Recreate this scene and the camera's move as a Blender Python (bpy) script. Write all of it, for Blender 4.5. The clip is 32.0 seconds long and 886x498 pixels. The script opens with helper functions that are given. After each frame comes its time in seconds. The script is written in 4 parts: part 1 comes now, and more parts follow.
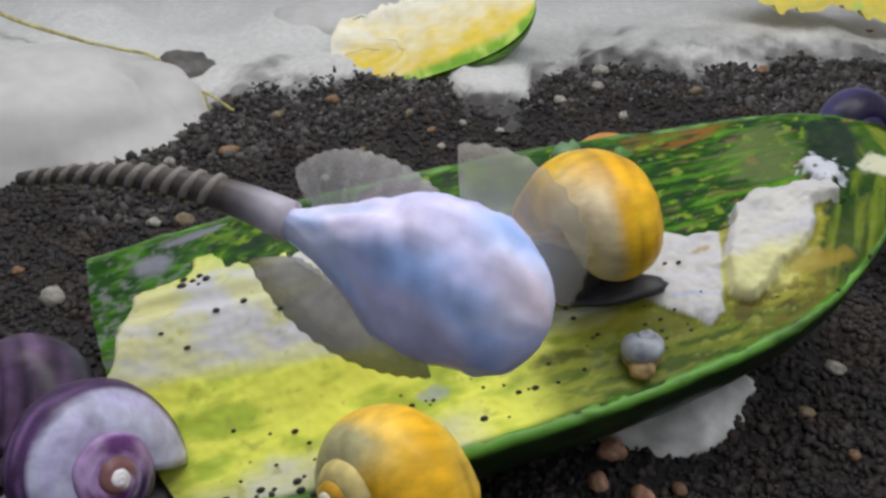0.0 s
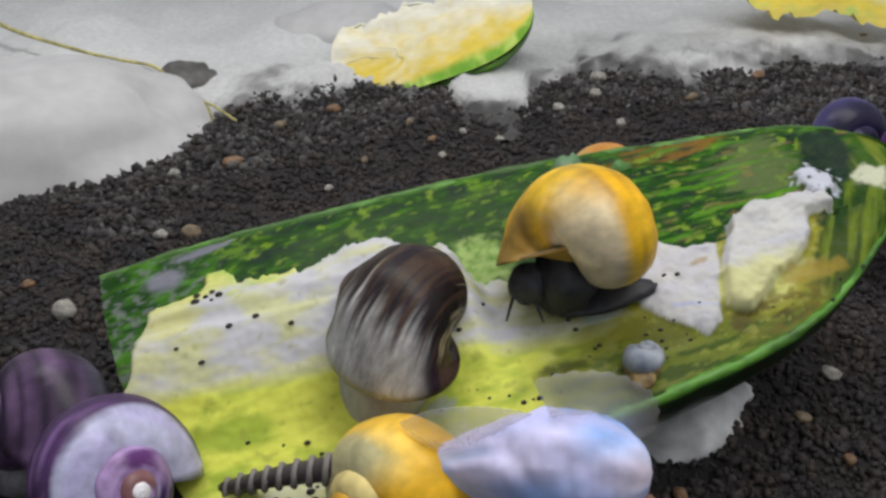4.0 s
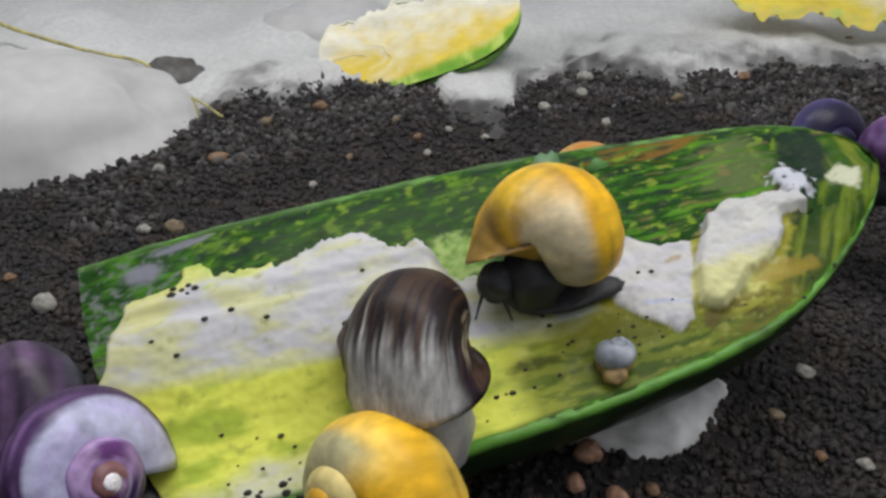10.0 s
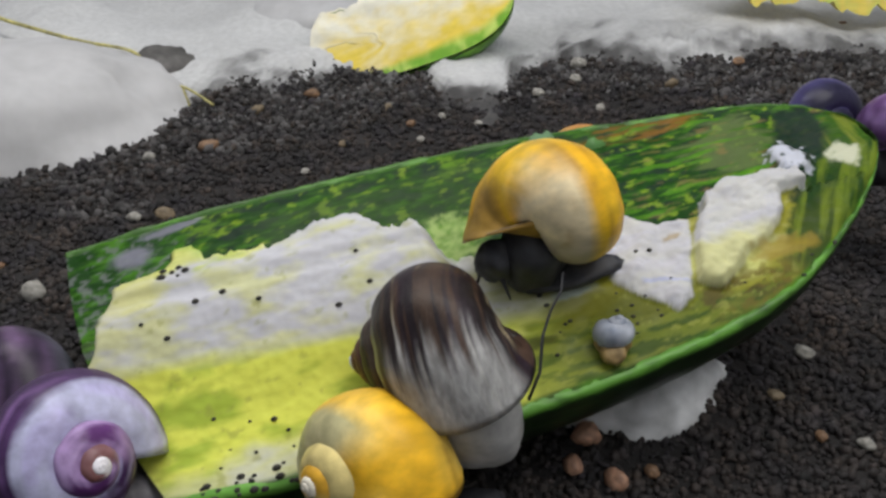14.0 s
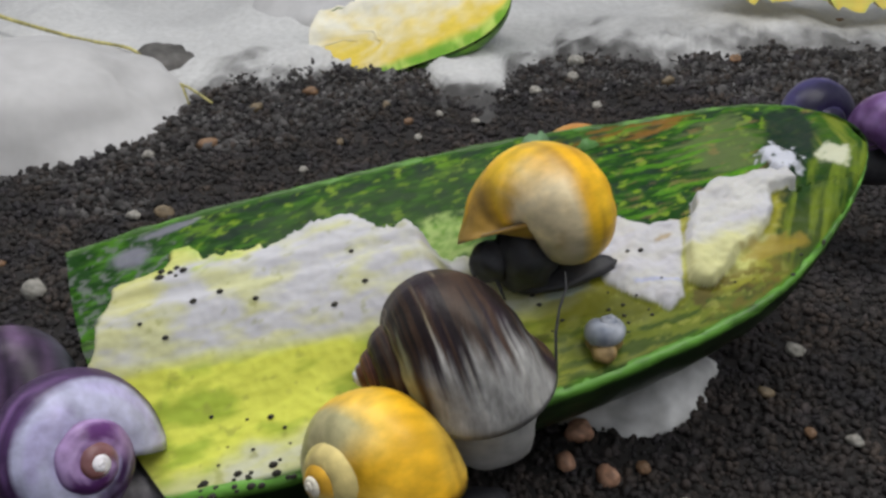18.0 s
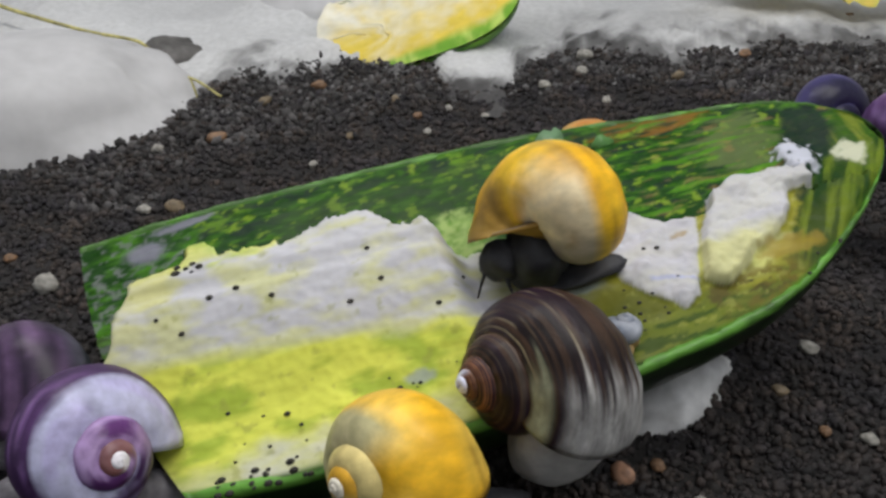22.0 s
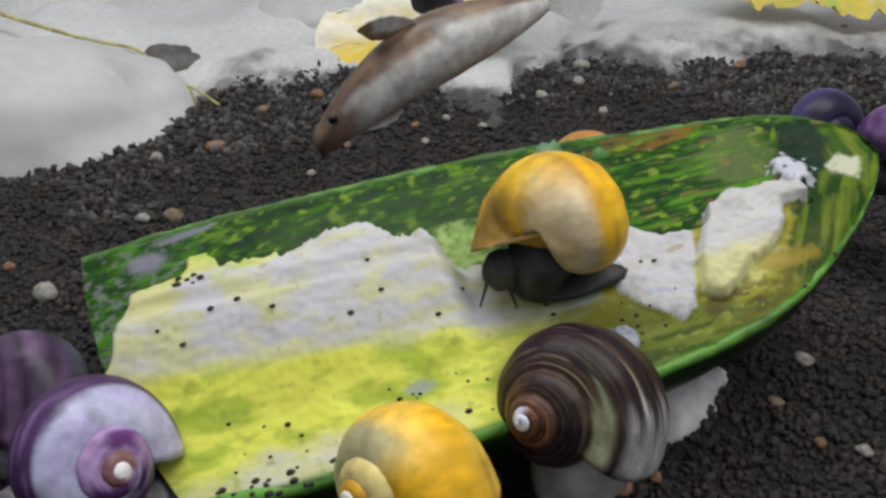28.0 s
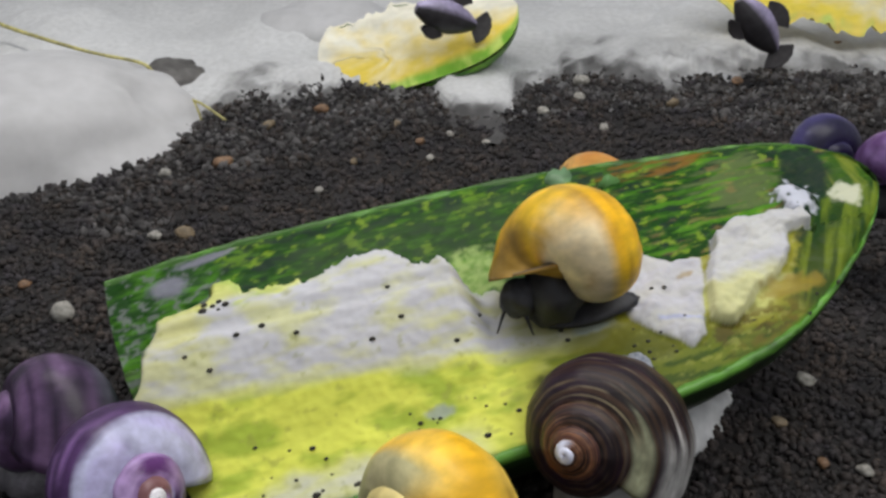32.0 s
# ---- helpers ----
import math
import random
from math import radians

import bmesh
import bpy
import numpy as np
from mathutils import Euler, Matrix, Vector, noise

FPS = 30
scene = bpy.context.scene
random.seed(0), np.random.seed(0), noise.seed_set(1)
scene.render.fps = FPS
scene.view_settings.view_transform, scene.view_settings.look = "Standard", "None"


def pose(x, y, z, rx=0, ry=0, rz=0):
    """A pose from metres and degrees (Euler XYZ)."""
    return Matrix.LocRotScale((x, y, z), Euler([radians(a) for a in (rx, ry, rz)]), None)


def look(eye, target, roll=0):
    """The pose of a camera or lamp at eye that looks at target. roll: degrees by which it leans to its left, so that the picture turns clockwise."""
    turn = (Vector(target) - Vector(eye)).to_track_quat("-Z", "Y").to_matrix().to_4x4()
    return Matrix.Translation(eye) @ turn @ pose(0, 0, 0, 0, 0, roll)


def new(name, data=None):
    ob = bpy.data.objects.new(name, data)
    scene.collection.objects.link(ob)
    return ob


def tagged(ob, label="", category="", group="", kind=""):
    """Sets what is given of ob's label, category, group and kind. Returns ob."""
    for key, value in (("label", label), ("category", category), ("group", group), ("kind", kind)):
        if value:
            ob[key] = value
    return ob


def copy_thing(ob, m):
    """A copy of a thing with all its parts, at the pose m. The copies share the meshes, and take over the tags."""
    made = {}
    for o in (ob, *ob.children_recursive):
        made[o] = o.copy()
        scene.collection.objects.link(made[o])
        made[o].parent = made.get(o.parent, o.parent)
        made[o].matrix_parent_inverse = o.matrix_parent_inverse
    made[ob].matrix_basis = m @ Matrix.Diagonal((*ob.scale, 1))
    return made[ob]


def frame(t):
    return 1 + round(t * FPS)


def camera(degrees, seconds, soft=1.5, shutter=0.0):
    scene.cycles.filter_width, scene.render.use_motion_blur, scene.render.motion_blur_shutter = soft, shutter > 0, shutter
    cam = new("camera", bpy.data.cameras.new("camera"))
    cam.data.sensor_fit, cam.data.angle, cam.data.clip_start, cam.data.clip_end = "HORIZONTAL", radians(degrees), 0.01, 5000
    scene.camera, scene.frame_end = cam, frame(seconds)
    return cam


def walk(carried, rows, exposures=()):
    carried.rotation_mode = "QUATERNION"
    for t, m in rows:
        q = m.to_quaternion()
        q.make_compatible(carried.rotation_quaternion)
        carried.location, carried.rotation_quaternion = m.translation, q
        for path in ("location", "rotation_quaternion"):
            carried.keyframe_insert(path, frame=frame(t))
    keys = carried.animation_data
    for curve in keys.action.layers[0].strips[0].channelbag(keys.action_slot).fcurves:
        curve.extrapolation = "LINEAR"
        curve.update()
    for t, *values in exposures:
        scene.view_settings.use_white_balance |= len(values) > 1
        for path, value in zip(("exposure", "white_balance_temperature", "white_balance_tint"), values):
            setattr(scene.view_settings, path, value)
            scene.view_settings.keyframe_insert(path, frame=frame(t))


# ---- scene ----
cam = camera(55.0, 32.0, soft=2.9)
# seconds, place in metres, Euler degrees
PATH = [
    (0.0, 0.00005, 0.00369, 0.11550, 61.629, 1.787, 0.755),
    (0.5, -0.00038, 0.00179, 0.11665, 61.736, 2.032, 0.652),
    (1.0, -0.00098, 0.00145, 0.11794, 61.750, 2.090, 0.527),
    (1.5, -0.00050, 0.00147, 0.11760, 61.668, 1.968, 0.535),
    (2.0, -0.00074, 0.00194, 0.11715, 61.707, 1.825, 0.684),
    (2.5, -0.00123, 0.00126, 0.11884, 61.747, 1.991, 0.610),
    (3.0, -0.00149, 0.00096, 0.11998, 61.698, 2.123, 0.491),
    (3.5, -0.00113, 0.00110, 0.11977, 61.576, 2.221, 0.419),
    (5.5, -0.00141, 0.00019, 0.12210, 61.876, 2.192, 0.302),
    (6.0, -0.00186, 0.00023, 0.12212, 61.939, 2.248, 0.294),
    (6.5, -0.00123, -0.00012, 0.12222, 61.955, 2.271, 0.288),
    (7.0, -0.00254, -0.00005, 0.12337, 62.044, 1.990, 0.410),
    (7.5, -0.00028, -0.00010, 0.12198, 61.946, 2.019, 0.297),
    (8.0, 0.00036, -0.00008, 0.12146, 61.891, 2.227, 0.151),
    (8.5, 0.00037, 0.00020, 0.12058, 61.758, 2.119, 0.049),
    (9.0, 0.00101, 0.00046, 0.11906, 61.646, 1.903, 0.025),
    (9.5, 0.00298, -0.00021, 0.11868, 61.522, 1.733, -0.028),
    (10.0, 0.00212, -0.00022, 0.11984, 61.563, 1.590, 0.184),
    (10.5, 0.00207, -0.00069, 0.12051, 61.685, 1.806, -0.019),
    (11.0, 0.00178, -0.00022, 0.11973, 61.570, 1.919, -0.152),
    (11.5, 0.00173, 0.00019, 0.11854, 61.469, 1.890, -0.190),
    (12.0, 0.00184, 0.00015, 0.11832, 61.388, 1.905, -0.245),
    (12.5, 0.00161, 0.00015, 0.11804, 61.221, 1.700, -0.215),
    (13.0, 0.00201, 0.00042, 0.11757, 61.270, 1.499, -0.043),
    (13.5, 0.00209, 0.00084, 0.11624, 61.223, 1.644, -0.209),
    (14.0, 0.00176, 0.00077, 0.11610, 61.197, 1.760, -0.409),
    (14.5, 0.00237, 0.00027, 0.11685, 61.200, 1.795, -0.370),
    (16.5, 0.00273, -0.00046, 0.11792, 61.110, 1.771, -0.340),
    (17.0, 0.00251, -0.00095, 0.11879, 60.963, 1.897, -0.505),
    (17.5, 0.00260, -0.00087, 0.11901, 60.945, 1.895, -0.370),
    (18.0, 0.00305, -0.00072, 0.11814, 60.816, 1.817, -0.379),
    (18.5, 0.00097, -0.00002, 0.11873, 60.701, 1.733, 0.031),
    (19.0, 0.00070, 0.00039, 0.11802, 60.632, 1.567, 0.097),
    (19.5, 0.00038, -0.00031, 0.11937, 60.568, 1.837, -0.063),
    (20.0, 0.00014, -0.00009, 0.11997, 60.545, 1.948, -0.096),
    (20.5, 0.00088, -0.00000, 0.11881, 60.355, 1.729, -0.081),
    (21.0, 0.00085, -0.00002, 0.11893, 60.291, 1.643, -0.033),
    (21.5, 0.00087, -0.00008, 0.11898, 60.330, 1.705, -0.080),
    (22.0, 0.00052, -0.00003, 0.11889, 60.300, 1.724, -0.153),
    (22.5, 0.00029, 0.00025, 0.11868, 60.277, 1.746, -0.167),
    (23.0, 0.00070, -0.00048, 0.11967, 60.233, 1.748, -0.338),
    (23.5, 0.00025, -0.00001, 0.11917, 60.305, 1.393, -0.238),
    (24.0, 0.00027, 0.00047, 0.11829, 60.286, 1.327, -0.142),
    (24.5, -0.00065, 0.00045, 0.11880, 60.262, 1.554, -0.164),
    (25.0, -0.00039, 0.00018, 0.11936, 60.258, 1.612, -0.160),
    (25.5, -0.00068, 0.00021, 0.11916, 60.283, 1.664, -0.196),
    (27.5, -0.00087, -0.00021, 0.12056, 60.570, 1.355, -0.384),
    (28.0, -0.00036, -0.00074, 0.12061, 60.707, 1.340, -0.345),
    (28.5, -0.00068, -0.00112, 0.12171, 60.761, 1.256, -0.420),
    (29.0, -0.00145, -0.00087, 0.12205, 60.809, 0.997, -0.227),
    (29.5, -0.00192, -0.00049, 0.12192, 60.845, 1.303, -0.002),
    (30.0, -0.00275, -0.00131, 0.12353, 60.868, 1.477, -0.110),
    (30.5, -0.00310, -0.00170, 0.12446, 60.876, 1.454, -0.256),
    (31.0, -0.00327, -0.00236, 0.12620, 60.877, 1.322, -0.488),
    (31.5, -0.00483, -0.00232, 0.12819, 60.877, 1.243, -0.728),
    (32.0, -0.00570, -0.00270, 0.12783, 60.761, 0.912, -0.888),
]
walk(cam, [(t, pose(x, y, z, rx, ry, rz)) for t, x, y, z, rx, ry, rz in PATH], exposures=[(0.0, 0.0), (32.0, 0.0)])

# ---- light: an unseen lamp bar assumed over the tank, and the dim room round it ----
world = bpy.data.worlds.new("room")
scene.world = world
world.use_nodes = True
world.node_tree.nodes["Background"].inputs[0].default_value = (0.80, 0.86, 1.0, 1)
world.node_tree.nodes["Background"].inputs[1].default_value = 0.57
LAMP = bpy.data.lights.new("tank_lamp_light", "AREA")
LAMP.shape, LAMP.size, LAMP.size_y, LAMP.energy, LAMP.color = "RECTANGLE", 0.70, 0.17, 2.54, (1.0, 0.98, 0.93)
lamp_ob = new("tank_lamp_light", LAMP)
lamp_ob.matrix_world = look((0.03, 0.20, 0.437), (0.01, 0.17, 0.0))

CM = 0.01
RIGHT, UPW, NEAR = Vector((1, 0, 0)), Vector((0, 0.48, 0.877)), Vector((0, -0.877, 0.48))


def view_dir(r, u, n):
    """A direction from parts to the right, upwards and towards the viewer's side."""
    return (RIGHT * r + UPW * u + NEAR * n).normalized()


def at(x, y, z, rx=0, ry=0, rz=0):
    """A pose in centimetres."""
    return pose(x * CM, y * CM, z * CM, rx, ry, rz)


def clamp(x, a=0.0, b=1.0):
    return max(a, min(b, x))


def smooth(a, b, x):
    s = clamp((x - a) / (b - a))
    return s * s * (3 - 2 * s)


def mix(p, q, s):
    return tuple(a + (b - a) * s for a, b in zip(p, q))


def fuzz(x, y, z=0.0, scale=1.0, depth=3):
    return noise.fractal(Vector((x * scale, y * scale, z * scale)), 0.9, 2.1, depth)


def along(line, x):
    """The height of a bent line at x."""
    for (a, p), (b, q) in zip(line, line[1:]):
        if x <= b:
            return p + (q - p) * clamp((x - a) / (b - a))
    return line[-1][1]


# ---- materials ----
def material(name, color, rough=0.5, metal=0.0, tint=False, vary=0.25, grain=400.0, coarse=90.0, bump=0.3, coat=0.0, sheen=0.0, subsurface=0.0, alpha=1.0, island=False, stretch=(1, 1, 1), bump_distance=0.0004, gloss=0.5, spread=(0.30, 2.7), second=None):
    """A surface with two scales of colour variation and a fine relief. tint: the colour comes from the mesh's tint
    layer.
    """
    m = bpy.data.materials.new(name)
    m.use_nodes = True
    nt = m.node_tree
    n, l = nt.nodes, nt.links
    p = n["Principled BSDF"]
    p.inputs["Roughness"].default_value, p.inputs["Metallic"].default_value = rough, metal
    p.inputs["Coat Weight"].default_value, p.inputs["Coat Roughness"].default_value = coat, 0.12
    p.inputs["Specular IOR Level"].default_value = gloss
    p.inputs["Subsurface Weight"].default_value = subsurface
    p.inputs["Subsurface Radius"].default_value = (0.004, 0.003, 0.0015)
    p.inputs["Alpha"].default_value = alpha
    co = n.new("ShaderNodeTexCoord")
    mp = n.new("ShaderNodeMapping")
    mp.inputs["Scale"].default_value = stretch
    l.new(co.outputs["Object"], mp.inputs["Vector"])
    fine, big = n.new("ShaderNodeTexNoise"), n.new("ShaderNodeTexNoise")
    fine.inputs["Scale"].default_value, fine.inputs["Detail"].default_value = grain, 5
    big.inputs["Scale"].default_value, big.inputs["Detail"].default_value = coarse, 3
    for t in (fine, big):
        l.new(mp.outputs[0], t.inputs["Vector"])
    if tint:
        src = n.new("ShaderNodeVertexColor")
        src.layer_name = "tint"
        base = src.outputs["Color"]
    else:
        src = n.new("ShaderNodeRGB")
        src.outputs[0].default_value = (*color, 1)
        base = src.outputs[0]
    if second:
        patch, blend = n.new("ShaderNodeTexNoise"), n.new("ShaderNodeMix")
        patch.inputs["Scale"].default_value, patch.inputs["Detail"].default_value = coarse * 1.7, 4
        l.new(mp.outputs[0], patch.inputs["Vector"])
        blend.data_type = "RGBA"
        sharp = n.new("ShaderNodeMapRange")
        sharp.inputs["From Min"].default_value, sharp.inputs["From Max"].default_value = 0.38, 0.62
        l.new(patch.outputs["Fac"], sharp.inputs["Value"])
        l.new(sharp.outputs[0], blend.inputs["Factor"])
        l.new(base, blend.inputs["A"])
        blend.inputs["B"].default_value = (*second, 1)
        base = blend.outputs["Result"]
    ramp = n.new("ShaderNodeMapRange")
    ramp.inputs["From Min"].default_value, ramp.inputs["From Max"].default_value = 0.3, 0.7
    ramp.inputs["To Min"].default_value, ramp.inputs["To Max"].default_value = 1 - vary, 1 + vary
    l.new(big.outputs["Fac"], ramp.inputs["Value"])
    ramp2 = n.new("ShaderNodeMapRange")
    ramp2.inputs["From Min"].default_value, ramp2.inputs["From Max"].default_value = 0.3, 0.7
    ramp2.inputs["To Min"].default_value, ramp2.inputs["To Max"].default_value = 1 - vary * 0.7, 1 + vary * 0.7
    l.new(fine.outputs["Fac"], ramp2.inputs["Value"])
    mul = n.new("ShaderNodeMath")
    mul.operation = "MULTIPLY"
    l.new(ramp.outputs[0], mul.inputs[0])
    l.new(ramp2.outputs[0], mul.inputs[1])
    val = mul.outputs[0]
    if island:
        geo, r3, m3 = n.new("ShaderNodeNewGeometry"), n.new("ShaderNodeMapRange"), n.new("ShaderNodeMath")
        r3.inputs["To Min"].default_value, r3.inputs["To Max"].default_value = spread
        l.new(geo.outputs["Random Per Island"], r3.inputs["Value"])
        m3.operation = "MULTIPLY"
        l.new(val, m3.inputs[0])
        l.new(r3.outputs[0], m3.inputs[1])
        val = m3.outputs[0]
    sc = n.new("ShaderNodeVectorMath")
    sc.operation = "SCALE"
    l.new(base, sc.inputs[0])
    l.new(val, sc.inputs["Scale"])
    l.new(sc.outputs[0], p.inputs["Base Color"])
    if bump:
        b = n.new("ShaderNodeBump")
        b.inputs["Strength"].default_value, b.inputs["Distance"].default_value = bump, bump_distance
        l.new(fine.outputs["Fac"], b.inputs["Height"])
        l.new(b.outputs[0], p.inputs["Normal"])
    return m


GRAVEL = material("dark_gravel", (0.0120, 0.0102, 0.0125), 0.75, spread=(0.30, 2.2), island=True, vary=0.45, grain=900, coarse=45, bump=0.4, second=(0.0215, 0.0155, 0.0125))
SOIL = material("dark_substrate", (0.012, 0.010, 0.010), 0.9, vary=0.5, grain=500, coarse=40, bump=0.6, bump_distance=0.001)
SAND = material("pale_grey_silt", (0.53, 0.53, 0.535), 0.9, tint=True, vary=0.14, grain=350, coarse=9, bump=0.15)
ROCK = material("pale_grey_stone", (0.47, 0.465, 0.475), 0.85, vary=0.10, grain=120, coarse=22, bump=0.25)
DIM_ROCK = material("dark_grey_stone", (0.10, 0.095, 0.092), 0.9, vary=0.45, grain=200, coarse=60, bump=0.5, bump_distance=0.001)
FLESH = material("courgette_flesh", (0.7, 0.7, 0.4), 0.45, tint=True, vary=0.07, grain=420, coarse=130, bump=0.3, subsurface=0.04, stretch=(0.5, 1, 1), gloss=0.10)
SKIN = material("courgette_skin", (0.1, 0.2, 0.03), 0.38, tint=True, vary=0.28, grain=500, coarse=150, bump=0.4, stretch=(0.25, 1, 1), gloss=0.3)
SHELL = material("snail_shell", (0.5, 0.4, 0.1), 0.40, tint=True, vary=0.26, grain=420, coarse=130, bump=0.5, coat=0.04, gloss=0.25, stretch=(1, 1, 0.5))
DARK_SHELL = material("streaked_shell", (0.05, 0.04, 0.03), 0.45, tint=True, vary=0.30, grain=500, coarse=140, bump=0.4, coat=0.03, gloss=0.22, stretch=(1, 1, 2.5))
SLATE_BODY = material("slate_snail_flesh", (0.13, 0.12, 0.135), 0.5, vary=0.4, grain=600, coarse=150, bump=0.4)
BODY = material("dark_snail_flesh", (0.020, 0.020, 0.025), 0.55, vary=0.4, grain=700, coarse=180, bump=0.5)
GREY_BODY = material("pale_snail_flesh", (0.36, 0.355, 0.35), 0.55, vary=0.2, grain=500, coarse=160, bump=0.3)
TAN_BODY = material("tan_snail_flesh", (0.30, 0.20, 0.08), 0.5, vary=0.3, grain=700, coarse=180, bump=0.4)
PEBBLE = material("pebbles", (0.3, 0.2, 0.1), 0.6, tint=True, vary=0.3, grain=700, coarse=220, bump=0.4)
TWIG = material("yellow_twig", (0.42, 0.38, 0.14), 0.6, vary=0.35, grain=600, coarse=150, bump=0.4)
SPECK = material("dark_droppings", (0.025, 0.022, 0.018), 0.7, vary=0.3, bump=0.3)
FISH = material("pale_fish_skin", (0.6, 0.6, 0.8), 0.5, tint=True, vary=0.12, grain=420, coarse=120, bump=0.15, coat=0.05, gloss=0.25)
RIBBED = material("ribbed_fins", (0.5, 0.47, 0.43), 0.5, tint=True, vary=0.2, grain=420, coarse=120, bump=0.3, alpha=0.30)
FRILL = material("dark_frill", (0.4, 0.37, 0.33), 0.55, tint=True, vary=0.25, grain=420, coarse=120, bump=0.4, alpha=0.60)
FIN = material("pale_fins", (0.5, 0.47, 0.43), 0.45, tint=True, vary=0.15, grain=420, coarse=120, bump=0.25, alpha=0.36)
BROWN = material("brown_fish_skin", (0.2, 0.14, 0.09), 0.40, tint=True, vary=0.28, grain=420, coarse=120, bump=0.3)
WALL = material("tank_wall", (0.60, 0.61, 0.61), 0.7, vary=0.05, grain=60, coarse=8, bump=0.0)
HOOD = material("white_lamp_housing", (0.75, 0.75, 0.75), 0.5, vary=0.04, bump=0.0)
EYE_M = material("dark_eye", (0.01, 0.01, 0.012), 0.15, vary=0.1, bump=0.0)


# ---- mesh helpers ----
def mesh_from(name, verts, faces, mat, tints=None, smooth_faces=True):
    me = bpy.data.meshes.new(name)
    me.from_pydata([tuple(c * CM for c in v) for v in verts], [], faces)
    me.materials.append(mat)
    if smooth_faces:
        me.polygons.foreach_set("use_smooth", [True] * len(me.polygons))
    if tints is not None:
        layer = me.color_attributes.new("tint", "FLOAT_COLOR", "POINT")
        layer.data.foreach_set("color", [c for t in tints for c in (t[0], t[1], t[2], 1.0)])
    me.update()
    return me


def part(name, me, parent, label="", m=None):
    ob = new(name, me)
    ob.parent = parent
    if m is not None:
        ob.matrix_basis = m
    return tagged(ob, label) if label else ob


def thing(name, m, label, category, group="", kind=""):
    ob = new(name)
    ob.empty_display_size = 0.01
    ob.matrix_basis = m
    return tagged(ob, label, category, group, kind)


def grid_faces(a, b, wrap=False):
    out = []
    for i in range(a - 1):
        for j in range(b if wrap else b - 1):
            k = (j + 1) % b
            out.append((i * b + j, i * b + k, (i + 1) * b + k, (i + 1) * b + j))
    return out


def tube(name, pts, radii, mat, n=8, tints=None):
    """A round rod along points, closed at its ends."""
    pts = [Vector(p) for p in pts]
    verts, cols = [], []
    for i, p in enumerate(pts):
        d = (pts[min(i + 1, len(pts) - 1)] - pts[max(i - 1, 0)]).normalized()
        s = d.orthogonal().normalized() if abs(d.z) > 0.95 else d.cross(Vector((0, 0, 1))).normalized()
        q = d.cross(s)
        for j in range(n):
            a = 2 * math.pi * j / n
            verts.append(p + (s * math.cos(a) + q * math.sin(a)) * radii[i])
            if tints:
                cols.append(tints[i])
    faces = grid_faces(len(pts), n, True)
    faces += [tuple(reversed(range(n))), tuple(range((len(pts) - 1) * n, len(pts) * n))]
    return mesh_from(name, verts, faces, mat, cols if tints else None)


def lump(name, rx, ry, rz, mat, seed=0.0, rough=0.12, freq=1.2, seg=20, rings=12, tint=None, flat=-9.0):
    """An uneven rounded body; flat: the height at which its underside is levelled."""
    verts, cols = [], []
    for i in range(rings + 1):
        ph = math.pi * i / rings
        for j in range(seg):
            a = 2 * math.pi * j / seg
            d = Vector((math.sin(ph) * math.cos(a), math.sin(ph) * math.sin(a), math.cos(ph)))
            k = 1 + rough * fuzz(d.x + seed, d.y - seed, d.z + 2 * seed, freq)
            verts.append((d.x * rx * k, d.y * ry * k, max(d.z * rz * k, flat)))
            if tint:
                cols.append(mix(tint, (tint[0] * 0.5, tint[1] * 0.5, tint[2] * 0.5), clamp(0.5 + fuzz(d.x * 2 + seed, d.y * 2, d.z * 2, 1.5))))
    return mesh_from(name, verts, grid_faces(rings + 1, seg, True), mat, cols if tint else None)


# ---- the tank: back and side walls, the lamp bar ----
def slab(name, x0, x1, y0, y1, z0, z1, mat, label, category):
    v = [(x, y, z) for z in (z0, z1) for y in (y0, y1) for x in (x0, x1)]
    f = [(0, 2, 3, 1), (4, 5, 7, 6), (0, 1, 5, 4), (2, 6, 7, 3), (0, 4, 6, 2), (1, 3, 7, 5)]
    ob = new(name, mesh_from(name, v, f, mat, smooth_faces=False))
    return tagged(ob, label, category, kind="structure")


slab("wall_back", -46, 46, 66, 67, -3, 44, WALL, "pale grey back wall of the tank", "wall")
slab("wall_left", -47, -46, -19, 67, -3, 44, WALL, "pale grey side wall of the tank", "wall")
slab("wall_right", 46, 47, -19, 67, -3, 44, WALL, "pale grey side wall of the tank", "wall")
slab("wall_front", -46, 46, -20, -19, -3, 44, WALL, "pale grey front wall of the tank", "wall")
# unseen housing added to go with the overhead light
hood = thing("lamp_bar", at(0, 20, 44), "assumed white lamp bar, out of view across the tank walls", "lamp")
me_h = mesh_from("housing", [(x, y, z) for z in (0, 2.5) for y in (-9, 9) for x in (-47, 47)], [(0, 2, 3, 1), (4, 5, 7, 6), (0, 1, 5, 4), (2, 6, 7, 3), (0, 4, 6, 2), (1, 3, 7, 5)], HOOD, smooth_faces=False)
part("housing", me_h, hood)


# ---- the bottom: dark substrate, gravel grains, pale silt behind ----
def ground_z(x, y):
    z = 0.22 * fuzz(x, y, 0.0, 0.16) + 0.10 * fuzz(x, y, 5.0, 0.7)
    z += 0.9 * smooth(34, 46, y) * (0.5 + fuzz(x, y, 9.0, 0.10))
    z -= 0.5 * smooth(14, 9, y) * smooth(-2, 4, x)
    return z


